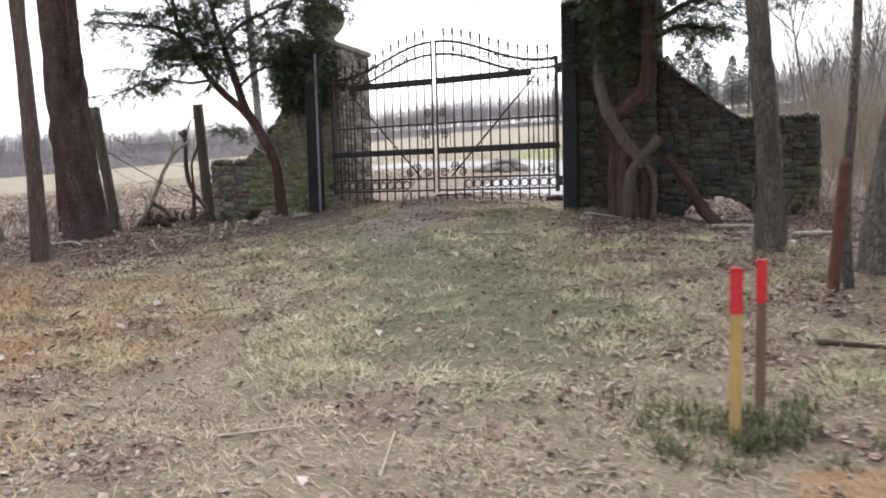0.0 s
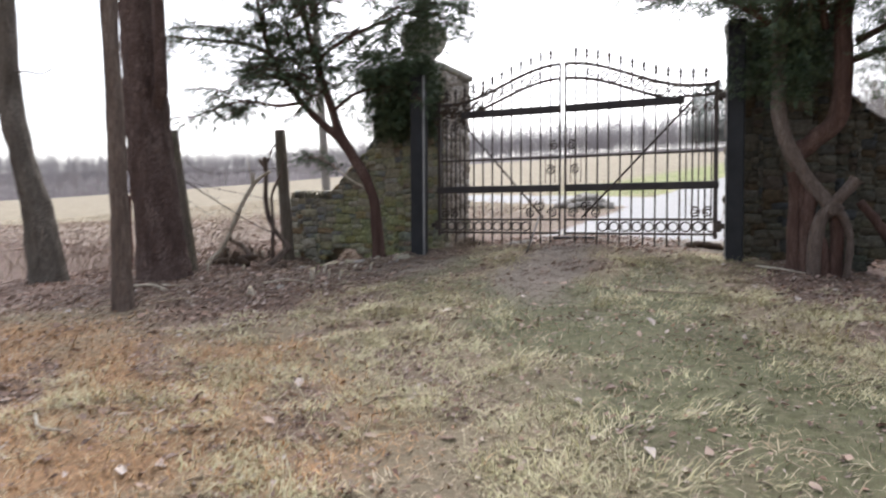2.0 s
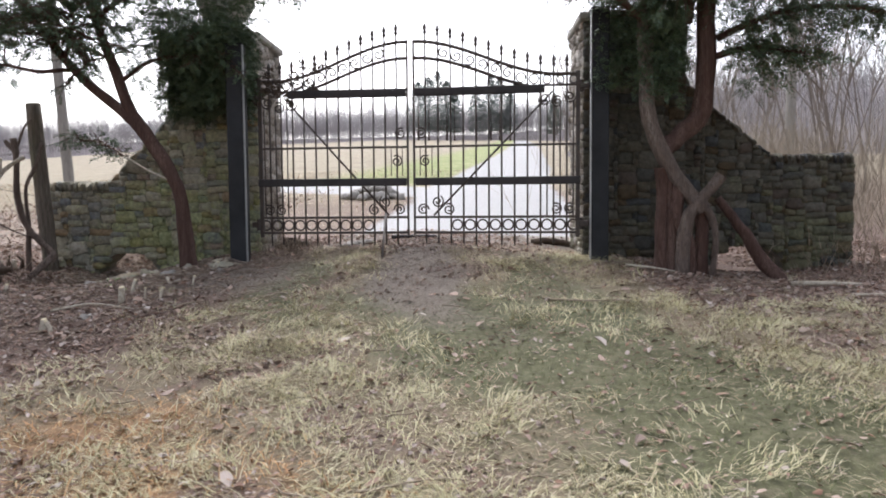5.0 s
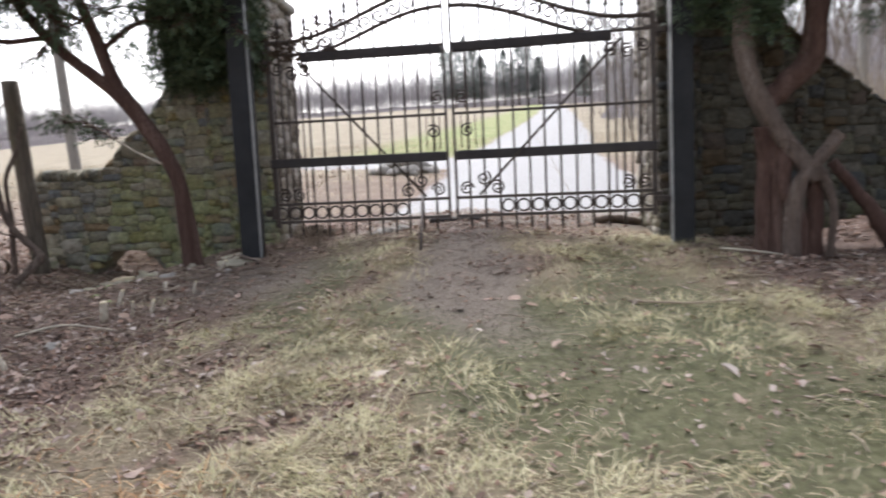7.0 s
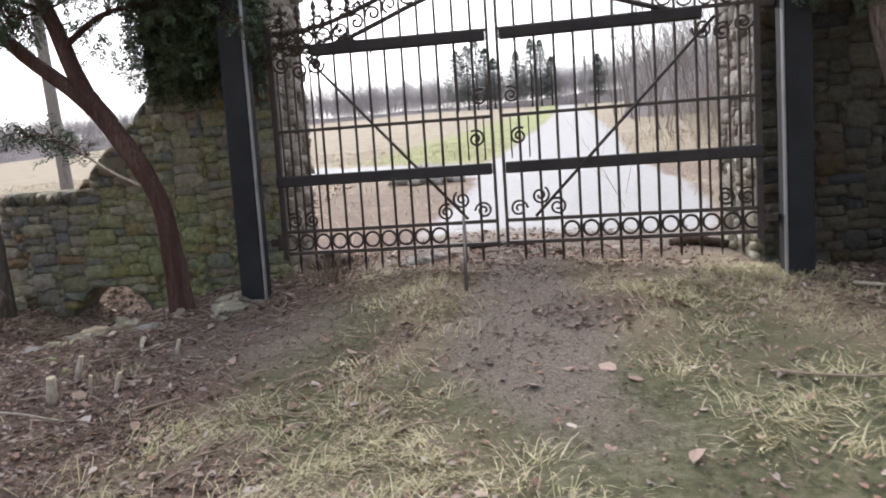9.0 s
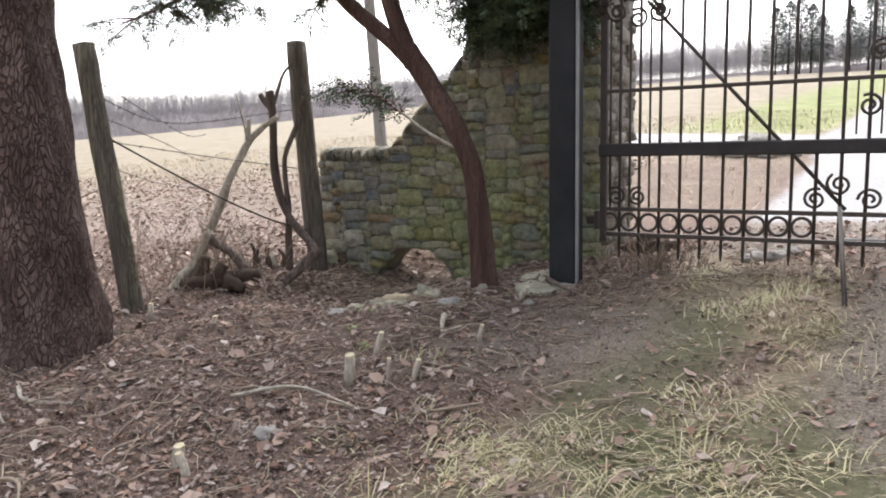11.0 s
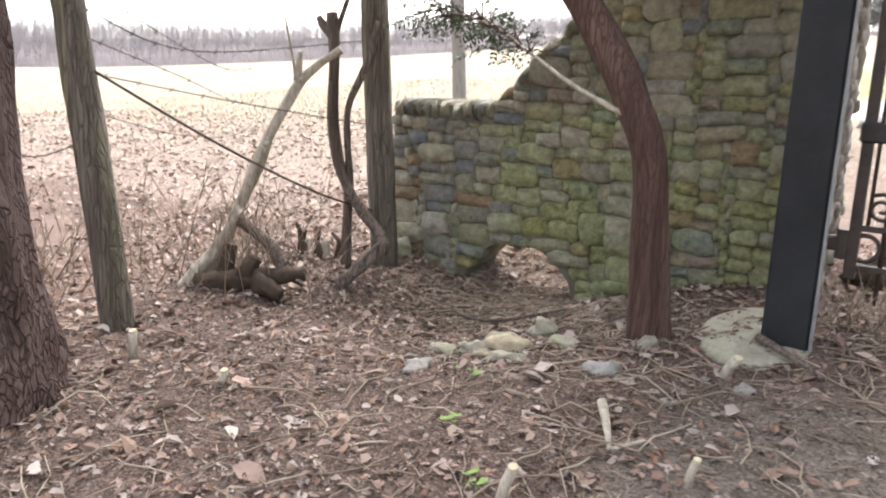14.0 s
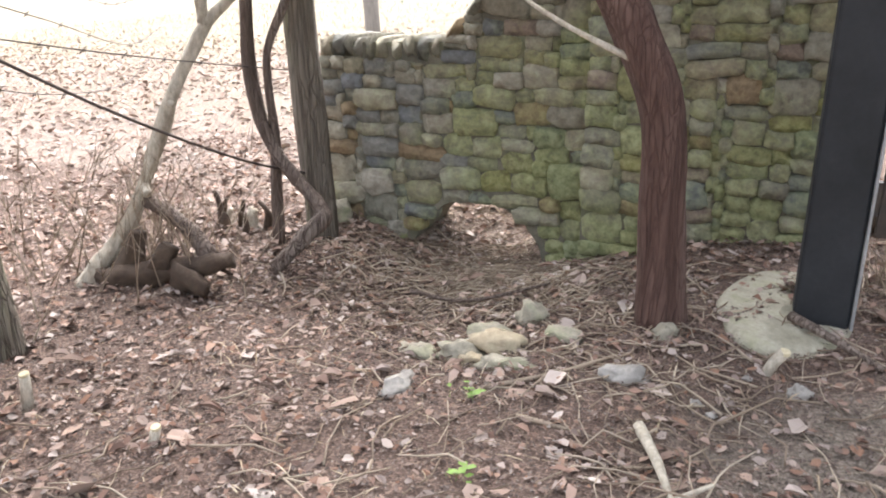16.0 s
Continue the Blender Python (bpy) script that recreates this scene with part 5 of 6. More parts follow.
def utility_pole(x, y, top, r, lean=0.0):
    z = hz(x, y)
    sh = Shape()
    n = 12
    sh.tube([(x + lean * i / n, y, z - 0.3 + (top - z + 0.3) * i / n) for i in range(n + 1)], [r * (1.1 - 0.3 * i / n) for i in range(n + 1)], 12, 0.03)
    return tagged(part("utility_pole", sh, M_POLE), "pale grey wooden utility pole standing in the field", "utility pole", "utility poles")


utility_pole(-12.75, 17.0, 10.5, 0.105, -0.6)
utility_pole(4.6, 22.0, 9.0, 0.13, 0.1)
utility_pole(6.5, 120.0, 17.5, 0.16)
utility_pole(12.0, 118.0, 18.5, 0.16)
tagged(part("marker_post", Shape().box((-1.15, 15.2, hz(-1.15, 15.2) + 0.38), (0.09, 0.09, 0.8), 0.01).box((-1.15, 15.2, hz(-1.15, 15.2) + 0.84), (0.12, 0.1, 0.14), 0.02), M_IRON, smooth=False), "short dark marker post beside the lane", "post")


# ---- woods and distance ----
def polar(az, r):
    a = radians(az)
    return -5 - r * math.sin(a), 6 + r * math.cos(a)


def hill(a, r):
    """Height of the wooded hill at an azimuth and distance."""
    top = float(np.interp(a, [-60, -30, -16, -8, 0, 8, 20, 41, 55, 80, 110], [14, 14, 13, 9, 6, 5.5, 6, 8.5, 9.5, 8, 8]))
    c = min(1.0, max(0.0, (r - EDGE - 2) / 58))
    return hz(*polar(a, EDGE)) + top * c ** 0.7 * (1 + 0.16 * noise.noise(Vector((a * 0.3, c * 2.0, 0))))


def wooded_hill():
    """A rising bank of leafless woods all round the field."""
    sh = Shape()
    azs = np.arange(-75, 110, 0.4)
    cols = 7
    for a in azs:
        for c in range(cols):
            r = EDGE + 2 + 58 * c / (cols - 1)
            x, y = polar(a, r)
            sh.v.append((x, y, hill(a, r) + (0.7 * noise.noise(Vector((a * 2.1, c * 2.0, 4))) if c else -1.0)))
    n = len(azs)
    sh.f = [(i * cols + c, i * cols + c + 1, (i + 1) * cols + c + 1, (i + 1) * cols + c) for i in range(n - 1) for c in range(cols - 1)]
    tagged(part("backdrop", sh, M_BANK, None, "far hill of leafless brown woods"), "", "woods", kind="structure")


def twig_fan(vs, fs, p, d, ln, r, depth, rnd):
    """A branch as a thin three-sided spike with forks."""
    e = p + d * ln
    s = d.orthogonal().normalized() * r
    q = d.cross(s)
    k = len(vs)
    vs += [tuple(p + s), tuple(p - s * 0.5 + q * 0.87), tuple(p - s * 0.5 - q * 0.87), tuple(e)]
    fs += [(k, k + 1, k + 3), (k + 1, k + 2, k + 3), (k + 2, k, k + 3)]
    if depth:
        for _ in range(rnd.randint(3, 5)):
            t = rnd.uniform(0.3, 0.95)
            a = (d + Vector((rnd.uniform(-1, 1), rnd.uniform(-1, 1), rnd.uniform(-0.25, 0.8))) * 0.75).normalized()
            twig_fan(vs, fs, p + d * ln * t, a, ln * rnd.uniform(0.35, 0.6), r * 0.5, depth - 1, rnd)


def far_woods():
    rnd = random.Random(4)
    sh = Shape()
    for k in range(13000):
        a, r = rnd.uniform(-40, 88), EDGE + 62 * rnd.random() ** 0.7
        x, y = polar(a, r)
        top = float(np.interp(a, [-50, -16, -8, 4, 8, 20, 41, 55, 95], [15, 14, 13.5, 13, 12.5, 11.5, 8, 8, 8])) * rnd.choice((rnd.uniform(0.35, 0.8), rnd.uniform(0.6, 1.1)))
        base, up = Vector((x, y, hill(a, r) - 0.6)), Vector((rnd.uniform(-.08, .08), 0, 1)).normalized()
        twig_fan(sh.v, sh.f, base, up, top * 0.95, 0.035, 0, rnd)
        for _ in range(13):
            d = (up + Vector((rnd.uniform(-1, 1), rnd.uniform(-1, 1), rnd.uniform(-0.3, 0.5))) * 0.8).normalized()
            twig_fan(sh.v, sh.f, base + up * top * rnd.uniform(0.2, 0.75), d, top * rnd.uniform(0.2, 0.42), 0.03, 0, rnd)
    tagged(part("far_trees", sh, M_WOODS, None, "leafless trees along the far field edge, haze in their pale grey", False), "", "woods", kind="stuff")


def conifer(x, y, h, w, seed):
    z = hz(x, y)
    rnd = random.Random(seed)
    e = empty("conifer", (x, y, z), "green conifer at the far field edge, paled by painted haze", "tree", "conifers at the field edge")
    part("trunk", Shape().tube([(x, y, z - 0.3), (x, y, z + h)], [0.25, 0.04], 7), M_BARK, e)
    sh = Shape()
    for k in range(2000):
        t = rnd.uniform(0.12, 1.0) ** 0.9
        r = w * math.sin(math.pi * min(1, 0.15 + 0.85 * t)) ** 0.8 * (0.75 + 0.4 * noise.noise(Vector((t * 9, seed, 0)))) * rnd.random() ** 0.5 + 0.1
        a = rnd.uniform(0, 2 * math.pi)
        p = Vector((x + r * math.cos(a), y + r * math.sin(a), z + h * t))
        s = rnd.uniform(0.3, 0.75)
        d = Vector((math.cos(a) * s, math.sin(a) * s, -0.2 * s))
        q = Vector((-math.sin(a), math.cos(a), rnd.uniform(-.4, .4))) * 0.45 * s
        kk = len(sh.v)
        sh.v += [tuple(p - d * 0.5), tuple(p + q), tuple(p + d * 0.6), tuple(p - q)]
        sh.f.append((kk, kk + 1, kk + 2, kk + 3))
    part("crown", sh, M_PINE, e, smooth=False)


wooded_hill()
far_woods()
for k, (a, r, h, w) in enumerate(((3.9, 198, 15.5, 3.0), (3.1, 200, 17.0, 3.2), (2.4, 199, 18.5, 3.4), (1.7, 201, 16.0, 3.0), (1.1, 203, 13.5, 2.6), (-0.6, 203, 15, 2.6), (-1.7, 204, 18, 3.0), (-2.4, 203, 17.5, 2.8), (-3.2, 204, 13, 2.6), (-6.6, 190, 12, 2.2))):
    conifer(*polar(a, r), h, w * (1.5 if a > 0 else 1.2), 50 + k)


def east_woods():
    """A low wooded rise beyond the thicket."""
    sh, tr = Shape(), Shape()
    rnd = random.Random(41)

    def rise(a, r):
        return hz(*polar(a, r)) + 6.0 * smooth01(48, 90, r) * smooth01(9, 16, -a) * (1 + 0.3 * noise.noise(Vector((a * 0.2, r * 0.05, 7))))

    azs, rs = np.arange(-80, -8, 0.8), np.arange(46, 96, 6.0)
    for a in azs:
        for r in rs:
            x, y = polar(a, r)
            sh.v.append((x, y, float(rise(a, r)) - (0.5 if r < 47 else -0.25)))
    m = len(rs)
    sh.f = [(i * m + c, i * m + c + 1, (i + 1) * m + c + 1, (i + 1) * m + c) for i in range(len(azs) - 1) for c in range(m - 1)]
    tagged(part("wooded_rise", sh, M_BANK, None, "low brown wooded rise beside the lane"), "", "woods", kind="structure")
    for _ in range(1500):
        a, r = rnd.uniform(-78, -9), rnd.uniform(44, 94)
        x, y = polar(a, r)
        twig_fan(tr.v, tr.f, Vector((x, y, float(rise(a, r)) - 0.3)), Vector((rnd.uniform(-.1, .1), 0, 1)).normalized(), rnd.uniform(2.5, 6.0), 0.05, 2, rnd)
    tagged(part("rise_trees", tr, M_WOODS, None, "leafless saplings on the wooded rise, in the same hazed grey", False), "", "woods", kind="stuff")


east_woods()


def thicket_tree(x, y, h, seed, r=0.05):
    rnd = random.Random(seed)
    sh = Shape()
    twig_fan(sh.v, sh.f, Vector((x, y, hz(x, y) - 0.1)), Vector((rnd.uniform(-.3, .3), rnd.uniform(-.2, .2), 1)).normalized(), h, r, 3, rnd)
    tagged(part("bare_tree", sh, M_THICKET, None, "leafless thin grey-brown tree in the roadside thicket", False), "", "tree", "thicket beside the lane")


rnd = random.Random(12)
for k in range(170):
    y = rnd.uniform(13.5, 70)
    edge = float(np.interp(y, [p[1] for p in ROAD], [p[0] for p in ROAD])) + 3.2 + max(0, 4.0 - 0.2 * (y - 13))
    x = edge + abs(rnd.gauss(0, 1)) * (4 + 0.14 * y) + (y < 20) * 1.5
    thicket_tree(x, y, rnd.uniform(3.5, 9.0), 300 + k, rnd.uniform(0.022, 0.06))


def brush(name, n, spots, seed, label, mat, tall=(0.4, 1.3)):
    rnd = random.Random(seed)
    sh = Shape()
    for _ in range(n):
        cx, cy, sx, sy = rnd.choice(spots)
        x, y = cx + rnd.gauss(0, sx), cy + rnd.gauss(0, sy)
        d = Vector((rnd.uniform(-.6, .6), rnd.uniform(-.6, .6), 1)).normalized()
        twig_fan(sh.v, sh.f, Vector((x, y, hz(x, y) - 0.03)), d, rnd.uniform(*tall), 0.006, 1, rnd)
    tagged(part(name, sh, mat, None, label, False), "", "brush", kind="stuff")


brush("lane_brush", 2600, [(1.5, 15, 1.5, 1.5), (2.5, 19, 1.5, 2.5), (3.5, 25, 1.8, 4), (5, 34, 2, 6)], 3, "dead brown weeds and brambles beside the lane", M_DRYWEED, (0.5, 1.9))
brush("fence_brush", 260, [(-12.2, 8.6, 0.7, 0.6), (-11.2, 8.9, 0.5, 0.4), (-10.2, 9.9, 0.3, 0.25), (-12.8, 8.0, 0.8, 0.5)], 5, "dry brambles along the old fence", M_TWIG, (0.25, 0.8))
brush("east_brush", 160, [(1.2, 7.6, 0.6, 0.8), (0.6, 10.2, 0.5, 0.4), (1.4, 9.4, 0.6, 0.6)], 6, "dry twigs and brambles under the eastern trees", M_TWIG, (0.15, 0.6))
brush("gate_vine", 90, [(-6.35, 10.42, 0.2, 0.03)], 9, "dead weeds at the gate foot", M_TWIG, (0.1, 0.35))


def arch_vine():
    rnd = random.Random(15)
    sh = Shape()
    for k in range(26):
        u = rnd.uniform(0.55, 0.98)
        x = -4.83 - 1.91 * u
        y = 10.31 + 0.09 * u
        z = arch_z(u) + rnd.uniform(-0.2, 0.08)
        pts = [(x, y - 0.02, z)]
        for i in range(5):
            pts.append((pts[-1][0] + rnd.uniform(-.12, .12), y + rnd.uniform(-.04, .04), pts[-1][2] + rnd.uniform(-.08, .08)))
        line = curve_through(pts, 15)
        sh.tube(line, [0.006] * len(line), 4)
        for p in line[::2]:
            a = Vector((rnd.uniform(-1, 1), rnd.uniform(-1, 1), rnd.uniform(-1, 1))).normalized() * 0.035
            b = a.orthogonal().normalized() * 0.022
            kk = len(sh.v)
            sh.v += [tuple(p), tuple(p + a * 0.6 + b), tuple(p + a * 1.3), tuple(p + a * 0.6 - b)]
            sh.f.append((kk, kk + 1, kk + 2, kk + 3))
    tagged(part("dead_vine", sh, M_ROOT, None, "withered dark vine tangled in the gate's arched top", False), "", "vine")


arch_vine()


# ---- rocks, stumps and sticks ----
def rock(x, y, s, seed, mat, label, sink=0.35):
    sh = Shape()
    lump(sh, (x, y, hz(x, y) + s[2] * (1 - 2 * sink) * 0.5 + s[2] * 0.2), s, seed, 0.55, 12, 18)
    return tagged(part("rock", sh, mat), label, "rock", "rocks by the drain hole")


for k, (x, y, sx, sy, sz, m) in enumerate(((-8.09, 9.65, 0.15, 0.085, 0.075, M_ROCK_TAN), (-8.26, 9.58, 0.12, 0.07, 0.06, M_ROCK), (-8.19, 9.78, 0.12, 0.08, 0.06, M_ROCK), (-8.0, 9.46, 0.13, 0.055, 0.05, M_ROCK), (-8.17, 9.5, 0.06, 0.045, 0.04, M_ROCK_TAN), (-8.43, 9.57, 0.08, 0.07, 0.05, M_ROCK), (-8.52, 9.62, 0.06, 0.05, 0.035, M_ROCK), (-8.08, 10.0, 0.075, 0.07, 0.07, M_ROCK), (-7.86, 9.77, 0.09, 0.06, 0.045, M_ROCK), (-8.36, 9.2, 0.055, 0.11, 0.04, M_ROCK_GREY), (-7.55, 9.45, 0.085, 0.055, 0.05, M_ROCK_GREY), (-7.47, 9.8, 0.055, 0.045, 0.055, M_ROCK), (-6.98, 9.5, 0.045, 0.035, 0.03, M_ROCK_GREY), (-7.3, 9.35, 0.025, 0.02, 0.016, M_ROCK_GREY), (-7.24, 9.3, 0.02, 0.02, 0.014, M_ROCK_GREY), (-7.15, 9.55, 0.022, 0.02, 0.016, M_ROCK_GREY), (-7.4, 7.3, 0.07, 0.06, 0.05, M_ROCK_GREY), (-9.72, 11.0, 0.1, 0.09, 0.1, M_ROCK))):
    rock(x, y, (sx * 0.88, sy * 0.88, sz * 0.85), k * 3.3, m, "rounded tan fieldstone half sunk in leaf litter" if m != M_ROCK_GREY else "pale grey stone half sunk in leaf litter")


def gate_foot():
    """Dark clods, a wet plank and rubble lying behind the gate."""
    sh = Shape()
    limb(sh, [(-3.25, 11.28, hz(-3.25, 11.28) + 0.02), (-3.0, 11.3, hz(-3.0, 11.3) + 0.06), (-2.72, 11.26, hz(-2.72, 11.26) + 0.03)], 0.06, 0.05, 16, 10, 0.6, 0.4, 3.0)
    tagged(part("rotten_log", sh, M_ROOT), "short dark rotten log lying behind the gate", "log")
    sh = Shape()
    lump(sh, (-6.55, 11.32, hz(-6.55, 11.32) + 0.03), (0.19, 0.12, 0.09), 4.0, 0.7, 10, 16)
    tagged(part("clod", sh, M_ROOT), "dark clod of earth and roots by the gate pillar", "clod")
    sh = Shape()
    x, y = -4.85, 11.2
    sh.box((x, y, hz(x, y) + 0.022), (0.62, 0.13, 0.05), 0.012, 0.04)
    tagged(part("wet_plank", sh, M_BOARD, None, "", False), "dark wet plank lying across the drive", "plank")
    rnd = random.Random(23)
    pile = Shape()
    for k in range(46):
        a, r = rnd.uniform(0, 6.28), 0.75 * rnd.random() ** 0.6
        px, py = -6.45 + r * math.cos(a), 19.3 + 0.8 * r * math.sin(a)
        q = rnd.uniform(0.06, 0.14)
        lump(pile, (px, py, hz(px, py) + 0.3 * (1 - r / 0.75) + 0.3 * q), (q * 1.3, q, q * 0.8), k * 1.7, 0.6, 5, 7)
    tagged(part("rubble_heap", pile, M_ROCK_GREY, None, "heap of broken grey stone beside the lane"), "", "rubble", kind="stuff")
    for k in range(9):
        px, py = -5.62 + rnd.uniform(-0.22, 0.25), 10.72 + rnd.uniform(-0.2, 0.25)
        q = rnd.uniform(0.03, 0.065)
        rock(px, py, (q * 1.4, q, q * 0.8), 60 + k * 2.1, M_ROCK_GREY, "broken grey stone under the gate")


gate_foot()


def cut_stump(x, y, h, r, lean, label):
    z = hz(x, y)
    e = empty("cut_stump", (x, y, z), label, "stump", "cut saplings")
    sh = Shape().tube([(x, y, z - 0.05), (x + lean * 0.5, y, z + h * 0.5), (x + lean, y, z + h)], [r * 1.25, r, r * 0.95], 10, 0.1)
    part("stem", sh, M_DEAD, e)
    part("cut_face", Shape().tube([(x + lean, y, z + h - 0.004), (x + lean * 1.02, y - 0.002, z + h + 0.006)], [r * 0.96, r * 0.9], 10), M_CUT, e, "pale fresh-cut wood face", False)


for x, y, h, r, lean in ((-7.42, 7.98, 0.14, 0.03, 0.01), (-7.5, 8.36, 0.14, 0.018, 0.05), (-7.1, 8.1, 0.11, 0.016, 0.04), (-7.22, 8.05, 0.12, 0.012, 0.01), (-7.02, 8.75, 0.1, 0.014, 0.03), (-7.6, 6.95, 0.1, 0.025, 0.02), (-7.48, 6.9, 0.1, 0.018, -0.05), (-9.55, 8.55, 0.15, 0.02, 0.01), (-8.9, 8.5, 0.09, 0.018, 0.03), (-7.1, 9.62, 0.09, 0.022, 0.06)):
    cut_stump(x, y, h, r, lean, "short cut sapling stump with a pale top")


def stick(pts, r, mat, label="bare fallen stick on the leaf litter"):
    sh = Shape()
    line = curve_through([(x, y, hz(x, y) + r * 0.9 + dz) for x, y, dz in pts], 14)
    sh.tube(line, [r * (1 - 0.5 * i / (len(line) - 1)) for i in range(len(line))], 7, 0.2, 0, pts[0][0])
    tagged(part("stick", sh, mat), label, "stick", "fallen sticks")


STICKS = [
    ([(-7.45, 9.15, 0.0), (-7.36, 8.95, 0.02), (-7.3, 8.82, 0.0)], 0.02, M_DEAD), ([(-7.3, 8.83, 0.0), (-7.2, 8.9, 0.03)], 0.012, M_DEAD),
    ([(-7.02, 10.0, 0.02), (-6.9, 9.85, 0.03), (-6.72, 9.7, 0.0)], 0.022, M_VINE), ([(-8.05, 9.25, 0.0), (-7.8, 9.4, 0.02), (-7.62, 9.62, 0.0)], 0.012, M_TWIG),
    ([(-7.85, 9.1, 0.0), (-7.6, 9.05, 0.015)], 0.012, M_TWIG), ([(-8.9, 10.4, 0.0), (-8.5, 10.25, 0.03), (-8.1, 10.35, 0.05)], 0.014, M_VINE),
    ([(-9.6, 7.0, 0.0), (-9.2, 7.1, 0.03), (-8.8, 6.95, 0.0)], 0.02, M_DEAD), ([(-9.2, 7.3, 0.0), (-8.9, 7.15, 0.02), (-8.6, 7.25, 0.0)], 0.014, M_DEAD),
    ([(-8.5, 6.4, 0.0), (-8.2, 6.6, 0.02), (-8.0, 6.5, 0.0)], 0.012, M_TWIG), ([(-7.9, 7.6, 0.0), (-7.6, 7.75, 0.03), (-7.2, 7.7, 0.0)], 0.01, M_DEAD),
    ([(-6.9, 7.7, 0.0), (-6.6, 7.9, 0.02)], 0.01, M_TWIG), ([(-2.3, 9.6, 0.02), (-2.0, 9.45, 0.03), (-1.7, 9.5, 0.0)], 0.014, M_DEAD),
    ([(-3.4, 8.0, 0.0), (-3.0, 7.85, 0.02), (-2.6, 7.95, 0.0)], 0.01, M_TWIG), ([(-4.6, 4.4, 0.0), (-4.2, 4.5, 0.02), (-3.9, 4.45, 0.0)], 0.008, M_TWIG),
    ([(0.2, 4.3, 0.0), (0.5, 4.2, 0.02), (0.8, 4.25, 0.0)], 0.02, M_ROOT), ([(-6.7, 3.5, 0.0), (-6.4, 3.3, 0.02), (-6.2, 3.35, 0.0)], 0.014, M_DEAD),
    ([(-2.8, 2.2, 0.0), (-2.4, 2.4, 0.02)], 0.008, M_STRAW), ([(-1.9, 2.5, 0.0), (-1.7, 1.9, 0.03)], 0.007, M_STRAW),
    ([(-0.6, 9.2, 0.0), (-0.2, 9.0, 0.03), (0.1, 9.1, 0.0)], 0.03, M_DEAD), ([(0.3, 8.2, 0.0), (0.6, 8.0, 0.04), (0.9, 8.1, 0.0)], 0.035, M_DEAD), ([(-0.3, 8.5, 0.0), (0.0, 8.4, 0.02)], 0.02, M_DEAD),
]
for pts, r, m in STICKS:
    stick(pts, r, m)

# ---- grass, leaves and twigs on the ground ----
RS = np.random.RandomState(6)


def pick(n, x0, x1, y0, y1, weight):
    x, y = RS.uniform(x0, x1, n), RS.uniform(y0, y1, n)
    keep = RS.rand(n) < weight(x, y)
    return x[keep], y[keep]


def in_solid(x, y):
    return ((x > -9.9) & (x < -8.1) & (y > 11.1) & (y < 11.55) & (np.abs(x + 8.8) > 0.4)) | ((x > -8.15) & (x < -6.9) & (y > 11) & (y < 12.15)) | ((x > -2.65) & (x < -1.4) & (y > 10.4) & (y < 11.6)) | ((x > -1.5) & (x < .82) & (y > 10.6) & (y < 11.05))


def ground_z(x, y):
    fade = 1 / (1 + np.hypot(x + 5, y - 6) / 30)
    return height(x, y) + fade * (0.018 * wobble(x, y, 2.3) + 0.012 * wobble(x, y, 5.1, 1.0) + 0.006 * wobble(x, y, 11.0, 2.0))


def blades(name, x, y, lo, hi, flat, width, mat, label, way=None):
    """Bent blades; flat: how far they lie over."""
    n = len(x)
    z = ground_z(x, y) - 0.008
    ln, a = RS.uniform(lo, hi, n), (RS.uniform(0, 2 * np.pi, n) if way is None else way)
    tilt = np.clip(RS.normal(flat, 0.25, n), 0.05, 1.5)
    dx, dy = np.cos(a), np.sin(a)
    w = width * RS.uniform(0.6, 1.3, n)
    px, py = -dy * w, dx * w
    base = np.stack([x, y, z], -1)
    side = np.stack([px, py, np.zeros(n)], -1)
    t2 = np.minimum(tilt + 0.45, 1.62)
    mid = base + (np.stack([dx * np.sin(tilt), dy * np.sin(tilt), np.cos(tilt)], -1) * (ln * 0.55)[:, None])
    tip = mid + (np.stack([dx * np.sin(t2), dy * np.sin(t2), np.cos(t2)], -1) * (ln * 0.45)[:, None])
    V = np.stack([base - side, base + side, mid + side * 0.8, mid - side * 0.8, tip], 1).reshape(-1, 3)
    k = np.arange(n)[:, None] * 5
    me = bpy.data.meshes.new(name)
    quads, tris = (k + np.array([0, 1, 2, 3])), (k + np.array([3, 2, 4]))
    me.from_pydata(V.tolist(), [], quads.tolist() + tris.tolist())
    me.materials.append(mat)
    me.update()
    tagged(new(name, me), label, "grass", kind="stuff")


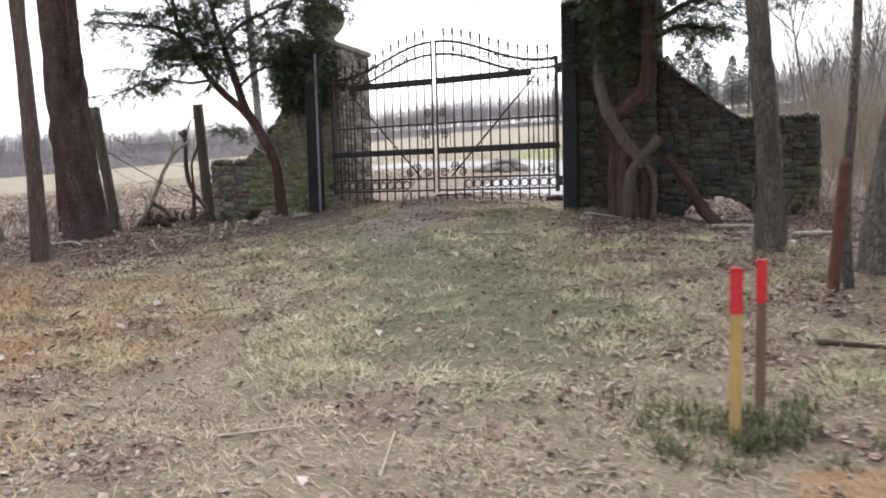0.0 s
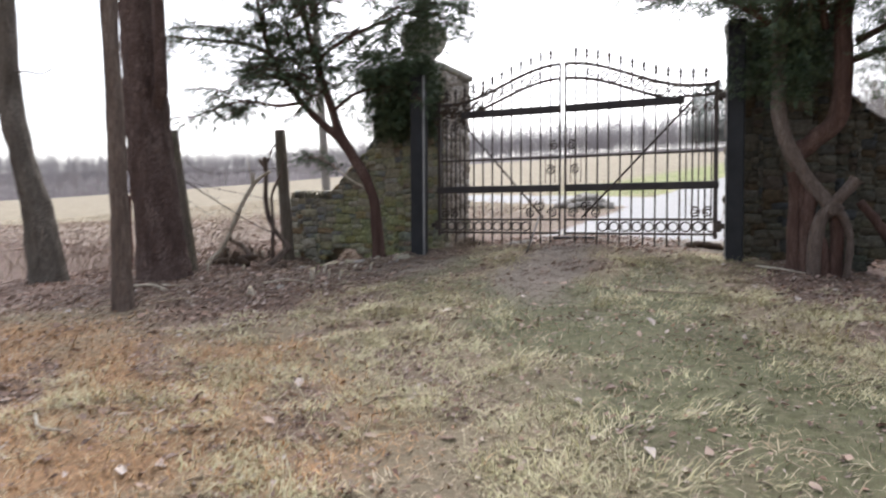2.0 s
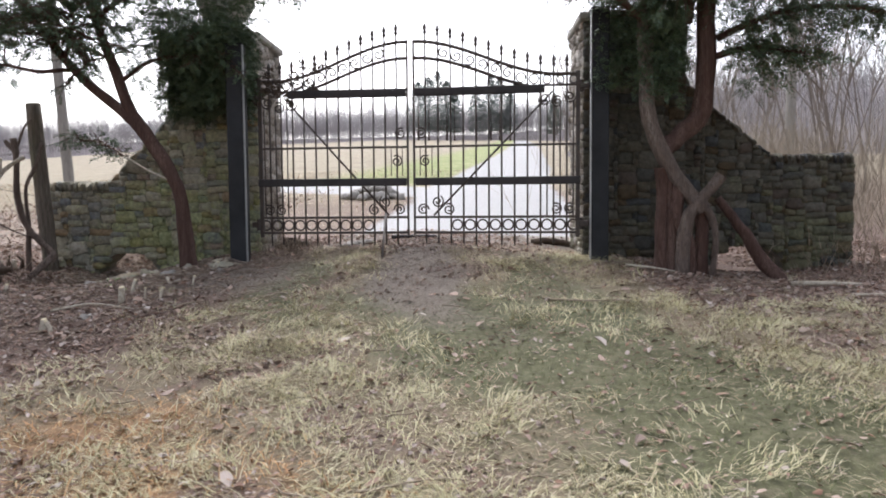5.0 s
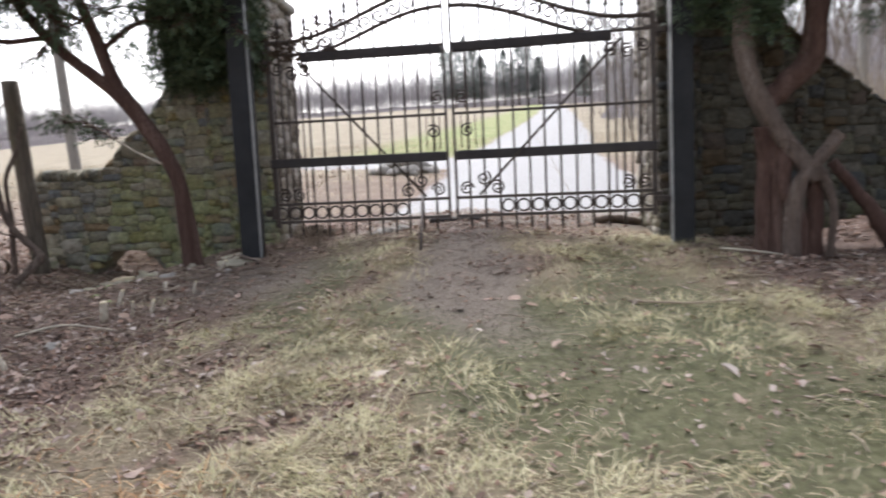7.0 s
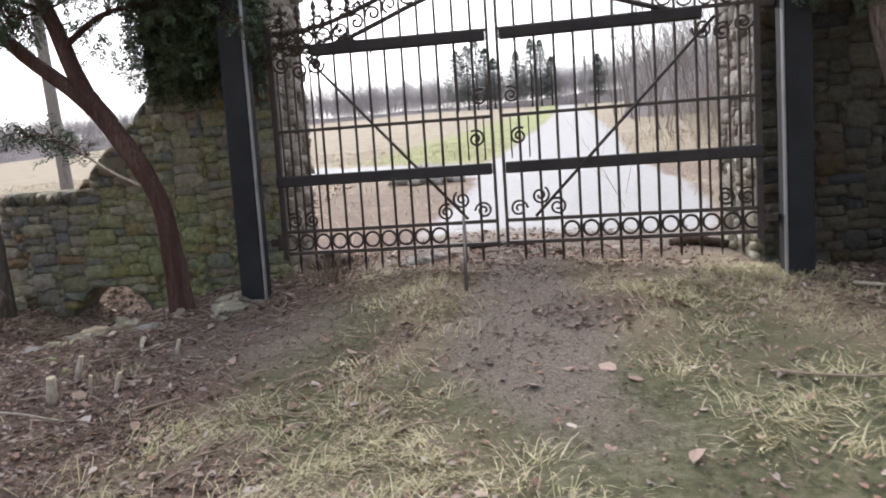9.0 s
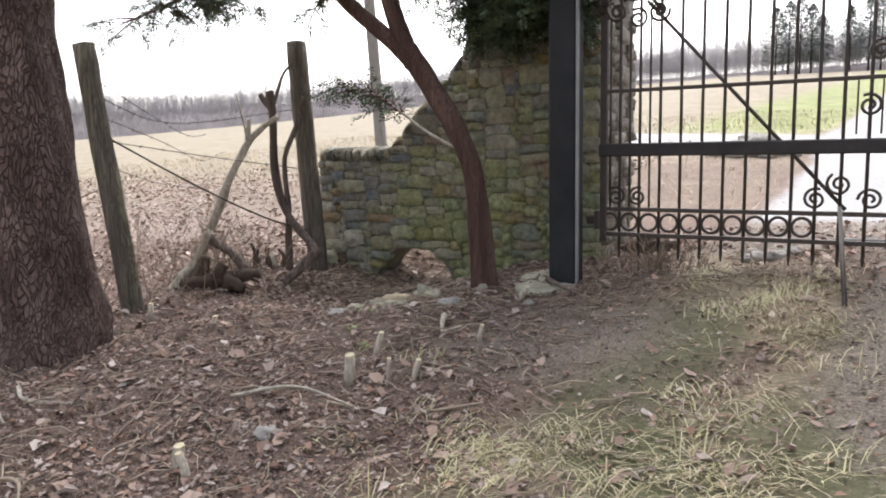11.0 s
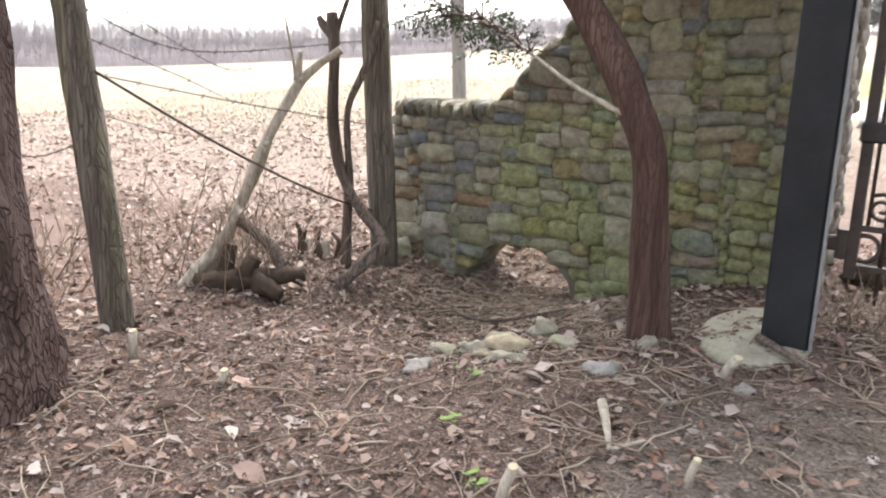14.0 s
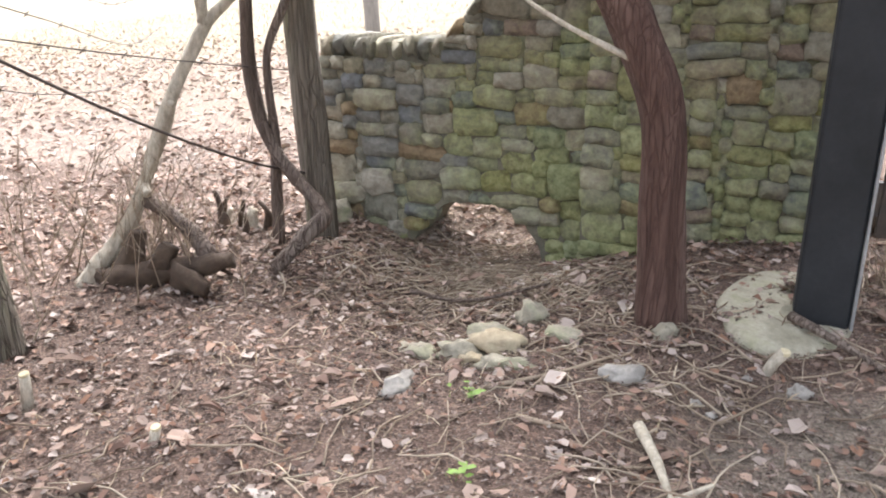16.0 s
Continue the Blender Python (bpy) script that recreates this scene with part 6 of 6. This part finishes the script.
def leaves(name, x, y, lo, hi, mat, label):
    """Curled dead leaves, five-cornered, lying about."""
    n = len(x)
    s, a = lo + (hi - lo) * RS.rand(n) ** 2.6, RS.uniform(0, 2 * np.pi, n)
    z = ground_z(x, y) + 0.006 + 0.015 * RS.rand(n)
    tx, ty = RS.normal(0, 0.28, n), RS.normal(0, 0.28, n)
    curl = RS.uniform(-0.35, 0.7, n)
    pts = np.array([(-0.55, 0, 0), (-0.12, 0.34, 1), (0.32, 0.3, 1), (0.6, 0.02, 0.3), (0.3, -0.3, 1), (-0.15, -0.33, 1)])
    jag = RS.uniform(0.5, 1.3, (n, 6))
    ux, uy = np.cos(a), np.sin(a)
    lx, ly = pts[None, :, 0] * jag * s[:, None], pts[None, :, 1] * jag * s[:, None]
    X = x[:, None] + lx * ux[:, None] - ly * uy[:, None]
    Y = y[:, None] + lx * uy[:, None] + ly * ux[:, None]
    Z = z[:, None] + lx * tx[:, None] + ly * ty[:, None] + pts[None, :, 2] * (curl * s * 0.5)[:, None]
    Z = np.maximum(Z, z[:, None] - 0.012)
    V = np.stack([X, Y, Z], -1).reshape(-1, 3)
    k = np.arange(n)[:, None] * 6
    me = bpy.data.meshes.new(name)
    me.from_pydata(V.tolist(), [], (k + np.array([0, 1, 2, 3])).tolist() + (k + np.array([0, 3, 4, 5])).tolist())
    me.materials.append(mat)
    me.update()
    tagged(new(name, me), label, "leaf litter", kind="stuff")


def clumpy(x, y, s=1.6, k=0.0):
    return np.clip(0.5 + 0.9 * wobble(x, y, s, k) + 0.5 * wobble(x, y, s * 2.7, k + 1), 0, 1)


def w_straw(x, y):
    t, g, l, r, f, v = zones(x, y)
    return np.clip(1 - 0.9 * t - 0.77 * g - 0.95 * l, 0.02, 1) * (1 - 0.65 * rust(x, y)) * (0.25 + 0.75 * clumpy(x, y)) * ~in_solid(x, y)


def w_rusty(x, y):
    t, g, l, r, f, v = zones(x, y)
    return (1 - l) * rust(x, y)


def w_green(x, y):
    t, g, l, r, f, v = zones(x, y)
    return np.clip(0.12 + g - 0.95 * t - l, 0, 1) * (0.2 + 0.8 * clumpy(x, y, 1.9, 3)) * ~in_solid(x, y)


def w_leaf(x, y):
    t, g, l, r, f, v = zones(x, y)
    return np.clip(0.12 + 0.85 * l - 0.5 * (1 - smooth01(0.6, 1.7, np.hypot((x + 7.7) * 0.7, y - 9.4))) - 0.12 * t + 0.4 * clumpy(x, y, 1.1, 5) * clumpy(x, y, 0.6, 2), 0, 1) * (1 - r) * (1 - 0.6 * g) * ~in_solid(x, y)


x, y = pick(360000, -10.5, 2.5, -1.2, 10.6, w_straw)
blades("dry_grass", x, y, 0.04, 0.15, 1.3, 0.0033, M_STRAW, "matted pale dry grass on the bank")
x, y = pick(110000, -10, -2.5, -1.2, 7.5, w_rusty)
blades("rusty_grass", x, y, 0.05, 0.17, 1.25, 0.0036, M_RUSTGRASS, "matted rust-coloured dead grass")
x, y = pick(165000, -8.5, 2.5, -1.2, 10.6, w_green)
blades("green_grass", x, y, 0.02, 0.07, 0.95, 0.0022, M_BLADE, "short dull green grass on the drive")
cx, cy = pick(5600, -7.3, 0.5, 3.0, 10.2, lambda u, v: w_straw(u, v) * (0.2 + 0.8 * clumpy(u, v, 0.9, 7)))
n = len(cx) * 46
a = np.repeat(RS.uniform(0, 2 * np.pi, len(cx)), 46)
x, y = np.repeat(cx, 46) + RS.normal(0, 0.085, n), np.repeat(cy, 46) + RS.normal(0, 0.085, n)
blades("grass_tufts", x, y, 0.07, 0.2, 1.2, 0.0026, M_TUFT, "flattened tufts of long yellowed grass", a + RS.normal(0, 0.6, n))
cx, cy = RS.normal(-0.2, 0.22, 40), RS.normal(2.85, 0.2, 40)
x, y = np.repeat(cx, 40) + RS.normal(0, 0.04, 1600), np.repeat(cy, 40) + RS.normal(0, 0.04, 1600)
blades("stake_grass", x, y, 0.06, 0.16, 0.6, 0.0028, M_BLADE, "green grass tufts round the survey stakes")
x, y = pick(310000, -12, 3, -1, 12.5, w_leaf)
leaves("leaf_litter", x, y, 0.008, 0.052, M_LEAF, "small curled brown dead leaves and fragments on the ground")
x, y = pick(11000, -11.5, 3, -1, 12.5, lambda u, v: np.maximum(w_leaf(u, v), 0.25 * (1 - smooth01(4, 6, v))))
leaves("large_leaves", x, y, 0.045, 0.10, M_LEAF_PALE, "larger curled dead leaves on the ground")
x, y = pick(130000, -10.5, -3.6, 6.5, 11, lambda u, v: np.clip(zones(u, v)[2] + 0.7 * zones(u, v)[0], 0, 1) * ~in_solid(u, v))
leaves("leaf_crumbs", x, y, 0.006, 0.02, M_CRUMB, "dark crumbled leaf and bark fragments on the soil")
x, y = pick(70000, -22, -8, 9.5, 26, lambda u, v: ~in_solid(u, v) * smooth01(9.5, 10.5, v) * (1 - smooth01(15, 25, v + .4 * np.clip(-(u + 10), 0, 8))))
leaves("field_leaf_litter", x, y, 0.025, 0.085, M_LEAF_PALE, "pale brown leaves strewn over the field edge")
x, y = pick(42000, -26, 2, 11.8, 34, lambda u, v: zones(u, v)[4] * 0.8)
blades("field_grass", x, y, 0.08, 0.25, 0.9, 0.005, M_STRAW, "dry stubble grass in the field")


def twig_litter(n, seed):
    rnd = random.Random(seed)
    sh = Shape()
    spots = [(-8.75, 10.6, 0.35, 0.3), (-8.3, 10.4, 0.4, 0.25), (-8.8, 10.95, 0.3, 0.3), (-7.9, 8.8, 1.1, 1.0), (-7.4, 9.6, 0.7, 0.5), (-8.6, 10.3, 0.7, 0.5), (-8.7, 7.2, 0.9, 0.8), (-7.0, 8.2, 0.8, 0.8), (-1.0, 9.2, 1.0, 0.6), (-8.7, 10.9, 0.4, 0.3), (-8.75, 11.8, 0.5, 0.4), (-5.0, 6.0, 2.0, 2.0), (-6.2, 10.1, 0.5, 0.3)]
    for _ in range(n):
        cx, cy, sx, sy = rnd.choice(spots)
        x, y = cx + rnd.gauss(0, sx), cy + rnd.gauss(0, sy)
        if in_solid(np.array(x), np.array(y)):
            continue
        a, ln, r = rnd.uniform(0, 6.28), rnd.uniform(0.06, 0.38), rnd.uniform(0.0015, 0.005)
        pts = []
        for i in range(4):
            px, py = x + ln * i / 3 * math.cos(a), y + ln * i / 3 * math.sin(a)
            a += rnd.uniform(-.35, .35)
            pts.append((px, py, float(ground_z(px, py)) + r + 0.004 + rnd.uniform(0, 0.025)))
        sh.tube(pts, [r, r * 0.9, r * 0.8, r * 0.5], 5)
    tagged(part("twig_litter", sh, M_TWIG, None, "thin fallen twigs scattered over the litter"), "", "twigs", kind="stuff")


twig_litter(2900, 3)


def weed(x, y, seed):
    rnd = random.Random(seed)
    z = float(ground_z(np.array(x), np.array(y)))
    e = empty("weed", (x, y, z), "small fresh green weed in the leaf litter", "plant", "fresh weeds")
    for k in range(9):
        a, ln = rnd.uniform(0, 6.28), rnd.uniform(0.02, 0.045)
        p = Vector((x + rnd.gauss(0, 0.025), y + rnd.gauss(0, 0.025), z + rnd.uniform(0.012, 0.04)))
        d, q = Vector((math.cos(a), math.sin(a), 0.3)) * ln, Vector((-math.sin(a), math.cos(a), 0)) * ln * 0.4
        sh = Shape().add([tuple(p), tuple(p + d * 0.5 + q), tuple(p + d), tuple(p + d * 0.5 - q), (p.x, p.y, z - 0.01), (p.x + 0.003, p.y, z - 0.01)], [(0, 1, 2, 3), (0, 4, 5)])
        part("leaf", sh, M_WEED, e, smooth=False)


M_WEED = surface("fresh_weed_leaf", [(0.16, 0.28, 0.05), (0.26, 0.40, 0.09)], 9, 0.6, 0.0, 30)
for wx, wy, ws in ((-7.91, 8.73, 1), (-8.04, 9.18, 2), (-7.6, 8.4, 3)):
    weed(wx, wy, ws)
